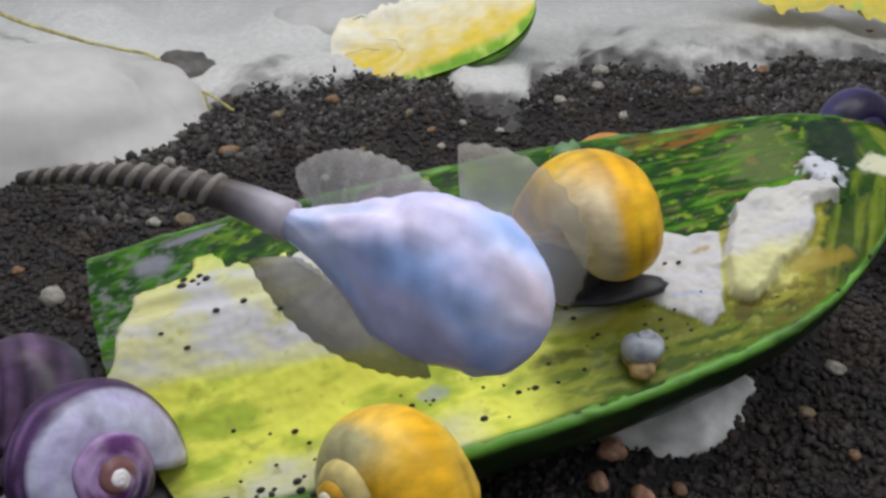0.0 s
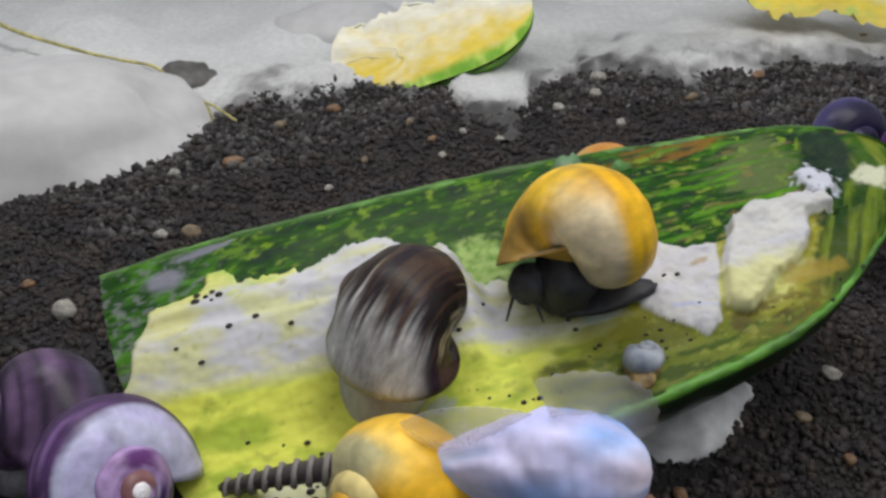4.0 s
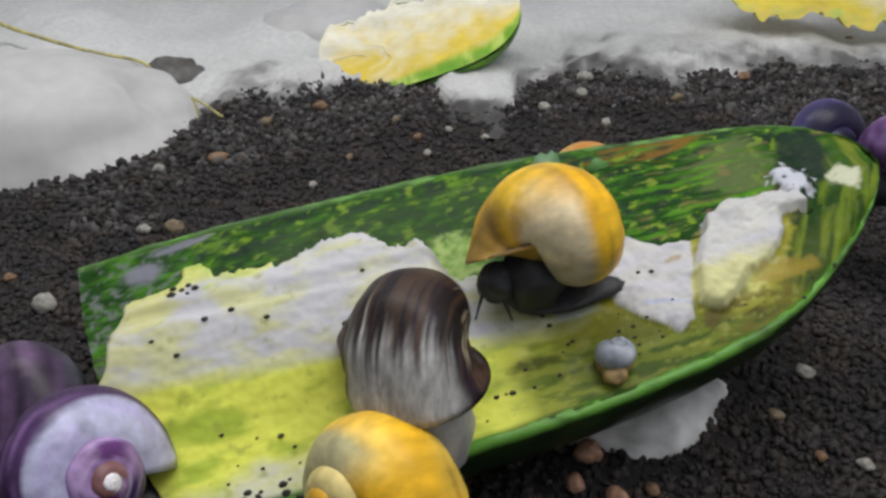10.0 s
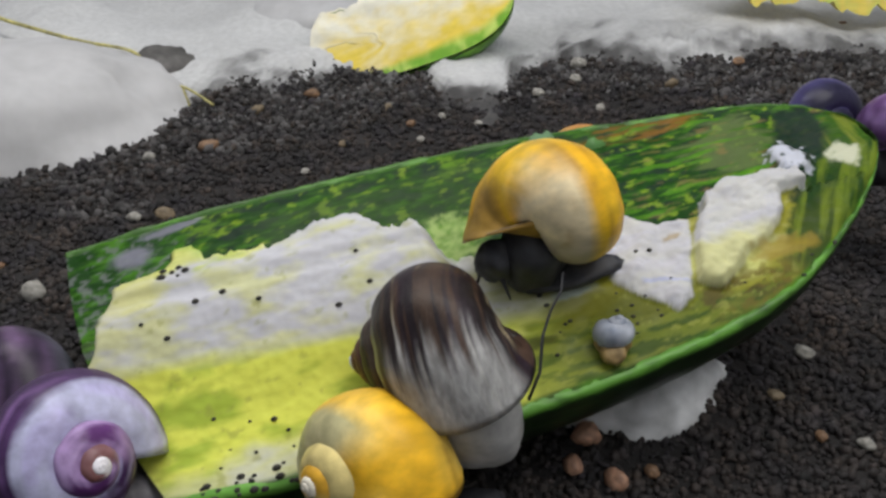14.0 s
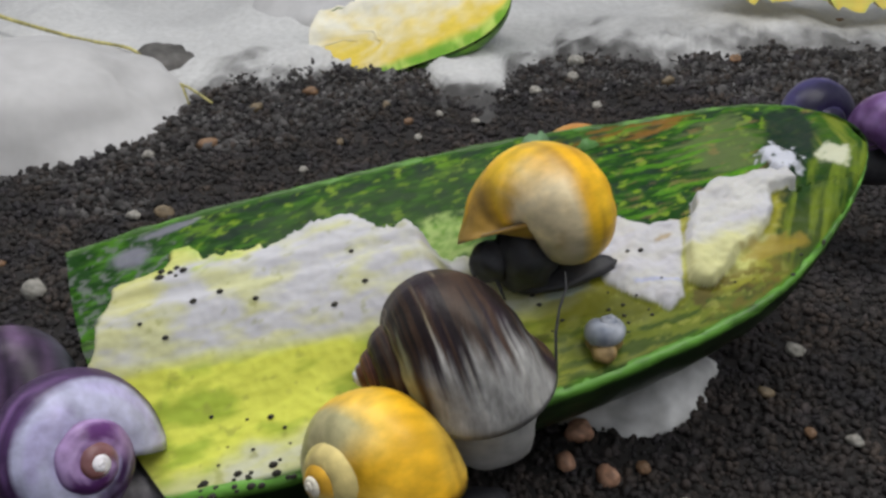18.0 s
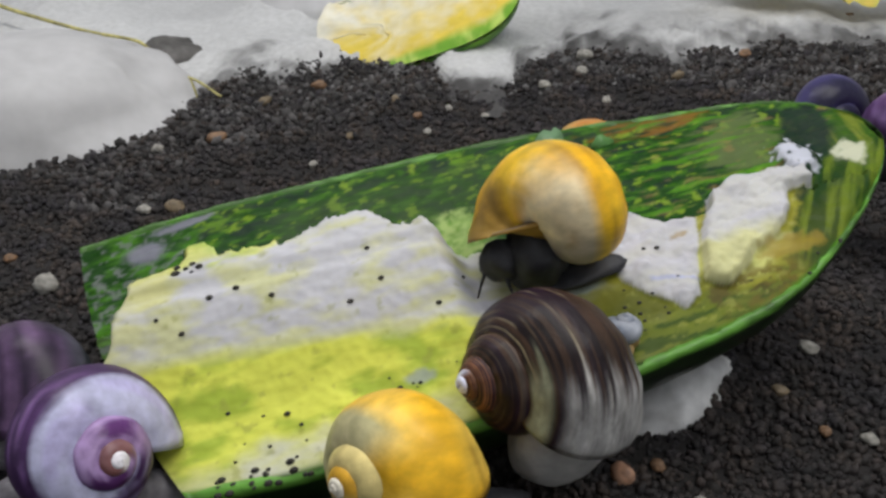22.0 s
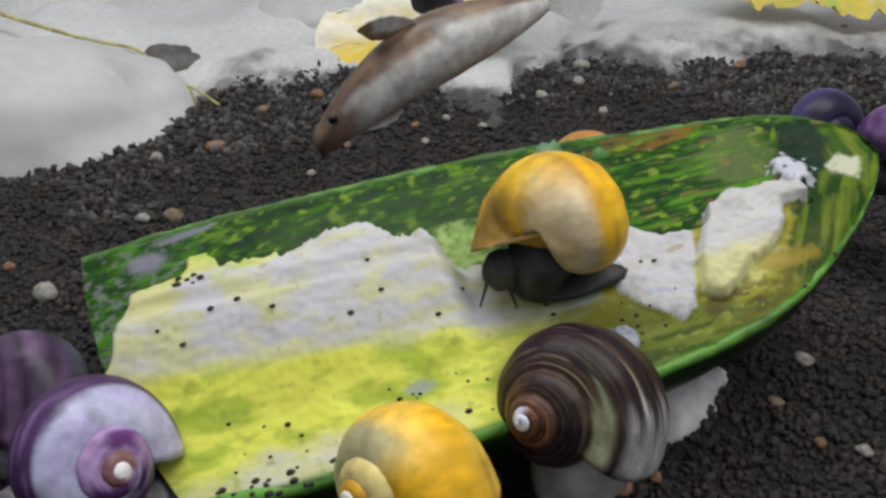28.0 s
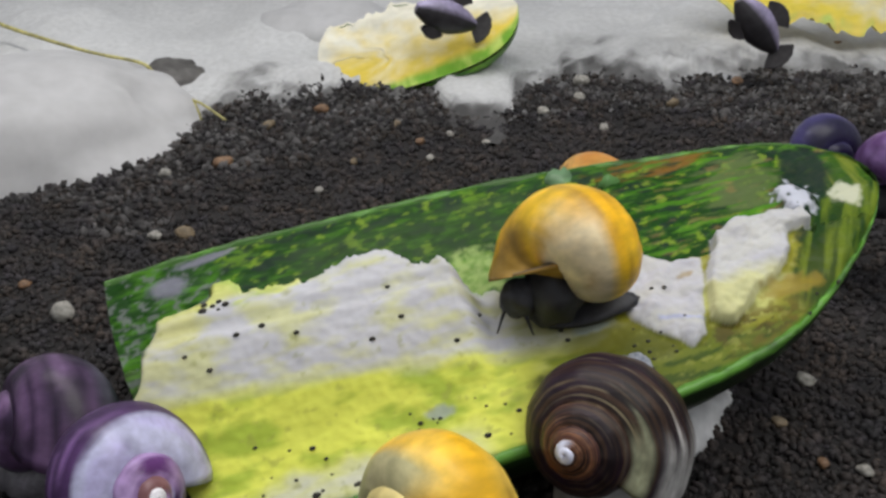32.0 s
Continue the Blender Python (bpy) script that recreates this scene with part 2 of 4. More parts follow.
nx, ny = 150, 140
gv = [(-46 + 92 * i / (nx - 1), -19 + 85 * j / (ny - 1)) for i in range(nx) for j in range(ny)]
ground = new("ground", mesh_from("ground", [(x, y, ground_z(x, y)) for x, y in gv], grid_faces(nx, ny), SOIL))
tagged(ground, "dark brown-black aquarium substrate on the tank bottom", "ground", kind="structure")


def grains(name, count, area, size, mat, label, seed, keep=None):
    rnd = random.Random(seed)
    t = (1 + 5 ** 0.5) / 2
    ico = np.array([(-1, t, 0), (1, t, 0), (-1, -t, 0), (1, -t, 0), (0, -1, t), (0, 1, t), (0, -1, -t), (0, 1, -t), (t, 0, -1), (t, 0, 1), (-t, 0, -1), (-t, 0, 1)]) / 1.9
    tri = np.array([(0, 11, 5), (0, 5, 1), (0, 1, 7), (0, 7, 10), (0, 10, 11), (1, 5, 9), (5, 11, 4), (11, 10, 2), (10, 7, 6), (7, 1, 8), (3, 9, 4), (3, 4, 2), (3, 2, 6), (3, 6, 8), (3, 8, 9), (4, 9, 5), (2, 4, 11), (6, 2, 10), (8, 6, 7), (9, 8, 1)])
    V, F = [], []
    n = 0
    while n < count:
        s = rnd.random()
        y = area[2] + (area[3] - area[2]) * s ** 1.5
        x = rnd.uniform(-1, 1) * (5 + y * 0.62)
        if keep and not keep(x, y):
            continue
        r = size * (0.45 + 0.9 * rnd.random() ** 2) * (0.62 + y * 0.013)
        sc = np.array([r * rnd.uniform(0.7, 1.4), r * rnd.uniform(0.7, 1.4), r * rnd.uniform(0.5, 0.9)])
        turn = np.array(Euler((rnd.uniform(0, 6), rnd.uniform(0, 6), rnd.uniform(0, 6))).to_matrix())
        jit = ico * np.array([rnd.uniform(0.75, 1.25) for _ in range(12)])[:, None]
        V.append((jit * sc) @ turn.T + np.array([x, y, ground_z(x, y) + r * rnd.uniform(-0.1, 0.55)]))
        F.append(tri + 12 * n)
        n += 1
    V, F = np.concatenate(V) * CM, np.concatenate(F)
    me = bpy.data.meshes.new(name)
    me.vertices.add(len(V))
    me.vertices.foreach_set("co", V.ravel())
    me.loops.add(F.size)
    me.loops.foreach_set("vertex_index", F.ravel())
    me.polygons.add(len(F))
    me.polygons.foreach_set("loop_start", np.arange(0, F.size, 3))
    me.materials.append(mat)
    me.update(calc_edges=True)
    return tagged(new(name, me), label, "gravel", kind="stuff")


grains("gravel", 76000, (0, 0, 6.5, 50), 0.128, GRAVEL, "fine dark brown-black gravel grains covering the bottom", 3)

# greyer grains mixed in, their colour imitating haze before the silt
SILTY = material("silty_gravel", (0.052, 0.049, 0.049), 0.85, spread=(0.5, 1.8), island=True, vary=0.3, grain=900, coarse=60, bump=0.3)
grains("silt_grains", 7000, (0, 0, 24, 46), 0.16, SILTY, "grey silt-dusted gravel grains blending hazily into the pale silt", 8, lambda x, y: y > 31 + 3.5 * fuzz(x, y, 1.0, 0.25) + 5 * smooth(-4, 6, x) * smooth(14, 4, x) - 6 * smooth(-4, -12, x))


# a paler layer carries the same haze up to the silt's edge
DUSTY = material("dusty_gravel", (0.11, 0.107, 0.108), 0.9, spread=(0.6, 1.5), island=True, vary=0.25, grain=900, coarse=60, bump=0.2)
grains("dusty_grains", 5000, (0, 0, 30, 48), 0.11, DUSTY, "pale silt-covered grains that haze the edge of the silt", 21, lambda x, y: y > 34.5 + 3.0 * fuzz(x, y, 6.0, 0.35) - 2.0 * smooth(5, 14, x) - 4.5 * smooth(-4, -12, x))


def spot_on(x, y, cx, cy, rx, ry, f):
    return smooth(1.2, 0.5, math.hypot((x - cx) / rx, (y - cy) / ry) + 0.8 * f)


SHORE = [(-46, 29), (-15, 33), (-10.5, 34), (-7, 35.7), (-4.8, 36.5), (-1.5, 36.2), (-0.5, 34.5), (0.1, 31.2), (2.4, 31.2), (3.3, 35.6), (5.7, 38.2), (10.6, 36.6), (20, 36.8), (46, 36.8)]


def silt_edge(x):
    return along(SHORE, x) + 0.9 * fuzz(x, 3.0, 0.0, 0.5) + 0.7 * fuzz(x, 8.0, 0.0, 1.6)


sv, sc, sn, sm = [], [], 420, 90
for i in range(sn):
    x = -46 + 92 * i / (sn - 1)
    for j in range(sm):
        s = (j / (sm - 1)) ** 1.5
        y = silt_edge(x) + (66 - silt_edge(x)) * s
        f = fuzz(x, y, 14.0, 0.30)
        # darker towards the gravel: thin silt, and a hazy border painted into the tint
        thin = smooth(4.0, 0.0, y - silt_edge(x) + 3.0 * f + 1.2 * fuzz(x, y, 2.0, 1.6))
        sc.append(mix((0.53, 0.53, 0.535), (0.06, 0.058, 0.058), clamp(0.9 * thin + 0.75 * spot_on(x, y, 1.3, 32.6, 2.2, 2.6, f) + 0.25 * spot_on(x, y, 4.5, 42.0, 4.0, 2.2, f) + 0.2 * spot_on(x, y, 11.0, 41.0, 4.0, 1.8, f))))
        sv.append((x, y, ground_z(x, y) - 0.15 + 0.5 * smooth(0, 0.12, s) + 1.2 * s + 0.35 * smooth(0.3, 0.0, s) * fuzz(x, y, 4, 0.9) + 0.25 * fuzz(x, y, 0, 0.25)))
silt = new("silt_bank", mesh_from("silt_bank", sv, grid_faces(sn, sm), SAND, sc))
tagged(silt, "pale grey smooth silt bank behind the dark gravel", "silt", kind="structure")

# pale stones
for x, y, z, rx, ry, rz, rot, seed in ((-18.6, 32.6, -0.6, 9.0, 7.0, 3.9, 14, 1.3), (-6.5, 46.0, 0.2, 4.2, 3.0, 2.0, -8, 4.1)):
    st = new("stone", lump("stone", rx, ry, rz, ROCK, seed, 0.22, 0.9, 48, 28))
    st.matrix_basis = at(x, y, z, 0, 0, rot)
    tagged(st, "smooth pale grey stone half sunk in the gravel", "stone", "pale stones")

low_stone = new("stone", lump("stone", 1.9, 0.85, 0.72, material("mid_grey_stone", (0.52, 0.52, 0.525), 0.9, vary=0.40, grain=160, coarse=45, bump=0.4), 8.4, 0.3, 1.0, 40, 24))
low_stone.matrix_basis = at(4.3, 14.3, 0.0, 0, 0, 22)
tagged(low_stone, "low mid-grey stone before the courgette, sunk in gravel", "stone")

dark_stone = new("dark_stone", lump("stone", 1.7, 1.2, 0.95, DIM_ROCK, 5.5, 0.3, 1.1, 40, 24))
dark_stone.matrix_basis = at(-12.76, 38.19, 0.49, 0, 0, 15)
tagged(dark_stone, "dark brown-grey stone beside the twig on pale silt", "stone")

# ---- the half courgette ----
ZO = Vector((1.438, 14.331, 3.291))
ZA, ZW, ZN = Vector((0.9652, 0.2206, 0.1403)), Vector((-0.2525, 0.9258, 0.2813)), Vector((-0.0678, -0.3069, 0.9493))
ZM = Matrix.Translation(ZO * CM) @ Matrix((ZA, ZW, ZN)).transposed().to_4x4()
TIP = 8.38


def half_width(u):
    x = clamp((u + 5.0) / 13.35, 0.0, 1.0)
    h = 3.58 * (1 - x ** 3) ** 0.58
    return h - 0.03 * max(0.0, -5.0 - u) ** 2


def mid(u):
    return 0.38 + 0.72 * smooth(3.5, 8.3, u)


def left_end(v):
    return -7.75 - 0.29 * v - 0.32 * (1 - (v - 0.3) ** 2 / 9)


def zuv(s, q):
    """Length s from 0 to 1 and breadth q from -1 (viewer's side) to 1: the place in the cut's plane."""
    u = -7.8 + (TIP + 7.8) * s
    v = mid(u) + q * half_width(u)
    return u + (left_end(v) + 7.8) * (1 - s) ** 2, v


GREEN, LIME, YELLOW, PALE, WHITE, OLIVE, OCHRE, DEEP = (0.006, 0.044, 0.0015), (0.075, 0.235, 0.006), (0.66, 0.69, 0.105), (0.57, 0.57, 0.33), (0.53, 0.525, 0.56), (0.15, 0.15, 0.014), (0.20, 0.095, 0.012), (0.006, 0.020, 0.012)


def within(poly, x, y):
    """How far a place lies inside a bent outline; outside it is less than 0."""
    best, odd = 1e9, False
    for (a, b), (c, d) in zip(poly, poly[1:] + poly[:1]):
        k = clamp(((x - a) * (c - a) + (y - b) * (d - b)) / ((c - a) ** 2 + (d - b) ** 2))
        best = min(best, math.hypot(x - a - k * (c - a), y - b - k * (d - b)))
        if (b > y) != (d > y) and x < a + (y - b) / (d - b) * (c - a):
            odd = not odd
    return best if odd else -best


CREST = [(-7.5, 0.9), (-7.2, 1.65), (-6.45, 1.8), (-5.85, 1.72), (-5.65, 1.32), (-4.2, 1.2), (-3.95, 1.42), (-3.0, 1.5), (-2.6, 1.42), (-2.3, 1.0), (-2.0, 0.8), (-1.75, 0.95), (-1.5, 0.6), (-0.9, 0.45), (0.3, -0.1)]
BLOCK_A = [(1.75, 0.55), (2.38, 0.62), (2.52, 0.36), (3.18, -0.05), (3.54, -0.1), (3.15, -0.95), (2.78, -1.82), (2.40, -2.02), (1.99, -1.61), (1.54, -1.15), (1.55, -0.6)]
BLOCK_B = [(3.9, 0.09), (4.02, 0.42), (4.36, 0.52), (4.6, 0.68), (4.95, 0.57), (5.4, 0.62), (5.87, 0.45), (6.2, 0.62), (6.5, 0.5), (6.4, 0.05), (5.52, -0.12), (5.08, -0.85), (4.18, -1.31), (3.39, -1.85), (2.98, -1.6), (3.3, -0.82), (3.55, -0.35)]
LEAD = [(-3.0, -9.5), (-0.6, -8.3), (-0.05, -7.82), (0.55, -7.62), (1.15, -7.30), (1.30, -6.45), (1.45, -6.26), (2.11, -6.23)]
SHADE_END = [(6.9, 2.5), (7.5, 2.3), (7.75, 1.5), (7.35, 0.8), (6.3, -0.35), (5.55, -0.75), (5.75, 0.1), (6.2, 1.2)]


def back_edge(u):
    return along(CREST, u) + 0.15 * fuzz(u * 2.2, 2.0, 0.0, 1.0) + 0.13 * fuzz(u * 6.0, 4.0, 0.0, 1.0)


def flesh_height(u, v, h):
    """The surface over the cut's plane: a ridge of flesh, two white blocks, gnawed hollows."""
    q = (v - mid(u)) / max(h, 0.05)
    rim = smooth(0.82, 0.99, abs(q))
    hollow = -0.55 - 0.25 * smooth(4.5, 7.0, u)
    lead = along(LEAD, v)
    ridge = smooth(lead - 0.25, lead + 0.05, u + 0.1 * fuzz(u, v, 1.0, 2.0)) * smooth(-1.05, -1.65, u + 0.1 * fuzz(u, v, 5.0, 1.5))
    front = 0.02 + 1.0 * ridge * smooth(-2.4, 1.0, v) ** 1.2 + 0.15 * smooth(-3, 0, v)
    z = front * smooth(back_edge(u) + 0.22, back_edge(u) - 0.02, v) + hollow * smooth(back_edge(u) - 0.02, back_edge(u) + 0.5, v)
    wob = 0.05 * fuzz(u, v, 7.0, 2.3) + 0.02 * fuzz(u, v, 2.0, 6.0)
    b1 = b2 = 0.0
    if 1.2 < u < 6.2 and -2.4 < v < 0.9:
        b1 = smooth(-0.09, 0.10, within(BLOCK_A, u, v) + wob)
        b2 = smooth(-0.10, 0.13, within(BLOCK_B, u, v) + wob)
    crumb = 0.09 * fuzz(u, v, 15.0, 1.6) + 0.04 * fuzz(u, v, 9.0, 4.5)
    z += max(0.0, 0.22 + crumb - z) * b1
    z += max(0.0, 0.36 + crumb - z) * b2
    z = max(z, 0.22 * smooth(0.62, 0.25, math.hypot((u - 6.4) * 1.1, v - 0.95) + 3.0 * wob))
    z += 0.14 * smooth(-0.1, -0.4, z) * fuzz(u * 0.5, v * 2.5, 6.0, 1.0)
    pit = math.exp(-(((u - 6.9) / 0.7) ** 2 + ((v - 1.2) / 0.9) ** 2))
    z -= 0.22 * pit
    z += 0.035 * fuzz(u * 0.5, v, 0.0, 2.2) + 0.014 * fuzz(u, v, 3.0, 7.0) - 0.05 * ridge * smooth(0.25, 0.05, abs(v - 0.35 + 0.05 * u))
    return z * (1 - rim) + 0.04 * rim, b1, b2, ridge


def spot(u, v, cu, cv, ru, rv, wob=0.0):
    return smooth(1.15, 0.55, math.hypot((u - cu) / ru, (v - cv) / rv) + wob)


def flesh_tint(u, v, z, h, b1, b2, ridge):
    q = (v - mid(u)) / max(h, 0.05)
    f1, f2, f3 = fuzz(u, v, 2.0, 0.9), fuzz(u * 0.35, v, 8.0, 3.2), fuzz(u, v, 4.0, 4.5)
    f4, f5, f6 = fuzz(u * 0.9, v * 6.0, 3.0, 1.0), fuzz(u * 2.4, v * 9.0, 5.0, 1.0), fuzz(u * 0.9, v * 2.0, 12.0, 1.3)
    # the hollow's green wall, streaked lengthwise
    c = mix(GREEN, (0.036, 0.125, 0.003), clamp(0.18 + 1.6 * f4 + 1.5 * f5))
    c = mix(c, (0.16, 0.30, 0.012), 0.5 * smooth(0.22, 0.85, f6 + 0.7 * f5 + 0.3 * f4) * smooth(1.0, -0.5, u))
    c = mix(c, DEEP, 0.85 * smooth(0.06, 0.32, fuzz(u * 1.6, v * 3.4, 21.0, 1.0) + 0.5 * f5))
    c = mix(c, (0.20, 0.32, 0.02), 0.7 * smooth(0.30, 0.52, fuzz(u * 3.2, v * 5.0, 27.0, 1.0) + 0.25 * f6))
    # hazy grey-green wash painted over the wall's foot
    c = mix(c, (0.040, 0.080, 0.022), 0.45 * smooth(3.55, 3.1, v + 0.25 * f4) * smooth(-5.2, -4.2, u) * smooth(1.4, 0.3, u))
    c = mix(c, (0.11, 0.15, 0.05), 0.75 * spot(u, v, 5.5, 1.75, 1.1, 1.0, 0.6 * f4 + 0.3 * f5))
    c = mix(c, OCHRE, 0.85 * spot(u, v, 4.3, 3.25, 1.5, 0.55, 0.8 * f4 + 0.4 * f5))
    c = mix(c, (0.24, 0.16, 0.06), 0.45 * smooth(0.25, 0.7, f5 + 0.5 * f6) * smooth(2.0, 3.5, u))
    c = mix(c, LIME, 0.7 * smooth(0.25, 0.5, fuzz(u * 0.7 + v, v * 5.0, 33.0, 1.0)) * smooth(1.2, 3.0, u))
    lit = smooth(back_edge(u) + 0.20, back_edge(u) + 0.05, v)
    body = mix(YELLOW, LIME, clamp(0.05 + 0.6 * f1 + 0.6 * f2, 0, 0.5))
    line = -0.62 - 0.10 * (u + 6)
    cream = smooth(line - 0.22, line + 0.16, v + 0.16 * f2)
    cream = max(cream, 0.75 * smooth(-2.15, -2.7, v + 0.3 * f1) * smooth(-1.6, -2.6, u))
    body = mix(body, mix(WHITE, PALE, clamp(0.24 + 1.3 * f2 + 0.7 * f1 + 0.35 * smooth(0.1, -0.7, v + 0.3 * f1) + 0.4 * smooth(-5.4, -6.8, u))), cream)
    # yellow-green along the left of the crest, and at its left end
    body = mix(body, mix((0.62, 0.64, 0.16), (0.34, 0.50, 0.05), clamp(0.4 + f6)), 0.85 * smooth(0.95, 1.25, v + 0.25 * f2 + 0.1 * f5) * smooth(-3.9, -4.5, u))
    body = mix(body, (0.60, 0.58, 0.26), 0.75 * smooth(-6.35, -6.7, u + 0.2 * f3) * smooth(0.1, 0.8, v + 0.3 * f2))
    olive = smooth(-1.2, 0.5, u + 0.7 * f1 + 0.5 * (v + 1.0))
    olive_c = mix(mix(PALE, (0.26, 0.25, 0.03), clamp(0.35 + 1.0 * f2 + 0.25 * smooth(-0.2, -1.2, v) + 0.7 * smooth(0.4, 1.6, u))), GREEN, clamp(0.85 * smooth(-1.3, -2.5, v) + 0.8 * f2 - 0.1))
    body = mix(body, olive_c, olive)
    body = mix(body, WHITE, 0.8 * smooth(back_edge(u) - 0.35, back_edge(u) - 0.1, v) * smooth(-4.4, -3.8, u) * smooth(-1.2, -1.6, u))
    body = mix(body, OLIVE, 0.75 * spot(u, v, 1.0, -1.55, 1.1, 0.45, 0.3 * f2))
    body = mix(body, mix(PALE, YELLOW, 0.45), 0.9 * spot(u, v, 3.75, -1.25, 0.85, 0.6, 0.25 * f1))
    low = smooth(-1.5, -0.5, u + 0.4 * f1) * smooth(-1.45, -2.1, v + 0.25 * f1)
    body = mix(body, mix((0.14, 0.17, 0.018), (0.030, 0.065, 0.006), smooth(-0.1, 0.3, f4 + 0.7 * f5)), 0.85 * low * smooth(4.2, 2.6, u))
    body = mix(body, (0.055, 0.060, 0.020), 0.75 * spot(u, v, -0.35, -1.85, 0.55, 0.16, 0.35 * f3))
    body = mix(body, (0.10, 0.11, 0.012), 0.75 * spot(u, v, 1.75, -1.65, 0.85, 0.42, 0.35 * f2))
    body = mix(body, (0.06, 0.045, 0.012), 0.8 * smooth(-0.05, 0.25, f5 + 0.5 * f3) * spot(u, v, 3.7, -1.95, 1.3, 0.32))
    body = mix(body, (0.13, 0.10, 0.014), 0.8 * smooth(0.0, 0.4, f3 + f2) * smooth(2.5, 4.0, u) * smooth(-1.2, -1.8, v))
    body = mix(body, (0.30, 0.31, 0.07), 0.45 * smooth(0.48, 0.70, fuzz(u * 3.6, v * 4.5, 41.0, 1.0) + 0.25 * f1 + 0.14 * smooth(-0.6, -2.0, v)))
    c = mix(c, body, lit)
    c = mix(c, mix((0.36, 0.48, 0.16), LIME, clamp(0.3 + f3)), 0.8 * spot(u, v, -1.0, 1.2, 0.8, 0.8, 0.3 * f3))
    c = mix(c, (0.33, 0.38, 0.36), 0.8 * max(spot(u, v, 0.75, -1.02, 0.5, 0.13, 0.3 * f3), spot(u, v, -2.6, -1.9, 0.3, 0.14, 0.3 * f3)))
    c = mix(c, mix((0.47, 0.465, 0.51), PALE, 0.2 * clamp(0.5 + f2)), max(smooth(0.2, 0.6, b1), smooth(0.2, 0.6, b2)))
    c = mix(c, (0.54, 0.53, 0.22), 0.8 * smooth(0.2, 0.55, b2) * smooth(-0.70, -1.10, v + 0.35 * f1 + 0.15 * (u - 4.4)))
    c = mix(c, (0.30, 0.20, 0.05), 0.6 * smooth(0.3, 0.8, b1) * spot(u, v, 3.02, -0.45, 0.2, 0.10, 0.5 * f3))
    c = mix(c, (0.34, 0.38, 0.66), 0.6 * b1 * smooth(0.07, 0.03, abs(v + 1.28 + 0.33 * (u - 2.1))) * smooth(2.0, 2.1, u))
    # shade in the hollow at the tip, painted into the flesh colour
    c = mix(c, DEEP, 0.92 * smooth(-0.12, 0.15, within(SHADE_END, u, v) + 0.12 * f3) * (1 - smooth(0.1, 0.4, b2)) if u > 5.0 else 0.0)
    c = mix(c, mix((0.030, 0.085, 0.004), (0.15, 0.19, 0.02), clamp(0.40 + 1.8 * fuzz(u * 4, v * 0.5, 1.0, 1.5))), 0.9 * smooth(6.75, 7.1, u - 0.55 * (v - 0.3)) * smooth(6.2, 6.6, u) * smooth(2.2, 1.9, v))
    c = mix(c, (0.62, 0.64, 0.50), smooth(0.5, 0.25, abs(u - 7.55) + 0.9 * abs(v - 0.75) + 0.16 * f3))
    c = mix(c, mix(WHITE, (0.42, 0.47, 0.62), 0.35), smooth(0.50, 0.36, math.hypot((u - 6.4) * 1.1, v - 0.95) + 0.45 * f3))
    lead = along(LEAD, v) + 0.12 * f3
    cut_end = smooth(lead + 0.08, lead - 0.10, u) * smooth(-0.5, 0.1, v)
    c = mix(c, mix(GREEN, (0.05, 0.17, 0.006), clamp(0.25 + f6 + f5)), 0.95 * cut_end)
    c = mix(c, (0.15, 0.16, 0.16), 0.7 * smooth(0.1, 0.35, f3 + 0.3 * f1) * cut_end)
    # the tip: dark green with lighter streaks, an ochre stain below the white block
    # darkest along the white block: its strip of shade is painted in
    side = u - 5.15 - 0.95 * (v + 0.85) + 0.12 * f3
    tip = smooth(0.0, 0.25, side) * smooth(0.95, 0.75, v) * smooth(4.6, 5.2, u)
    c = mix(c, mix((0.010, 0.040, 0.004), (0.11, 0.16, 0.012), clamp(0.15 + 0.9 * smooth(0.8, 2.0, side) + 1.3 * fuzz(u * 4 - v * 3, v * 0.7, 1.0, 1.2))), 0.9 * tip * (1 - smooth(0.1, 0.4, b2)))
    c = mix(c, (0.28, 0.20, 0.03), 0.7 * spot(u, v, 4.95, -1.35, 0.65, 0.22, 0.5 * f2 + 0.4 * f3))
    c = mix(c, (0.50, 0.51, 0.38), smooth(0.5, 0.25, abs(u - 7.55) + 0.9 * abs(v - 0.75) + 0.16 * f3))
    c = mix(c, mix(GREEN, LIME, clamp(0.45 + f2)), smooth(0.92, 0.97, abs(q)))
    c = mix(c, (0.20, 0.195, 0.25), 0.85 * max(spot(u, v, -7.35, 3.05, 0.45, 0.35, 0.35 * f3), spot(u, v, -6.5, 3.62 + 0.12 * (u + 6.5), 0.75, 0.12, 0.4 * f3)))
    return c


courgette = thing("half_courgette", ZM, "halved green courgette, gnawed white and yellow flesh, on dark gravel", "courgette")
NS, NQ = 340, 160
fv, fc = [], []
for i in range(NS):
    s = 1 - (1 - i / (NS - 1)) ** 1.25
    for j in range(NQ):
        q = -0.965 + 1.93 * j / (NQ - 1)
        u, v = zuv(s * 0.992, q)
        h = half_width(-7.8 + (TIP + 7.8) * s * 0.992)
        z, b1, b2, rg = flesh_height(u, v, h)
        fv.append((u, v, z))
        fc.append(flesh_tint(u, v, z, h, b1, b2, rg))
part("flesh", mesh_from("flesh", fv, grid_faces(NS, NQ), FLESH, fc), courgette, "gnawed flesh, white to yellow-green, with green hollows")
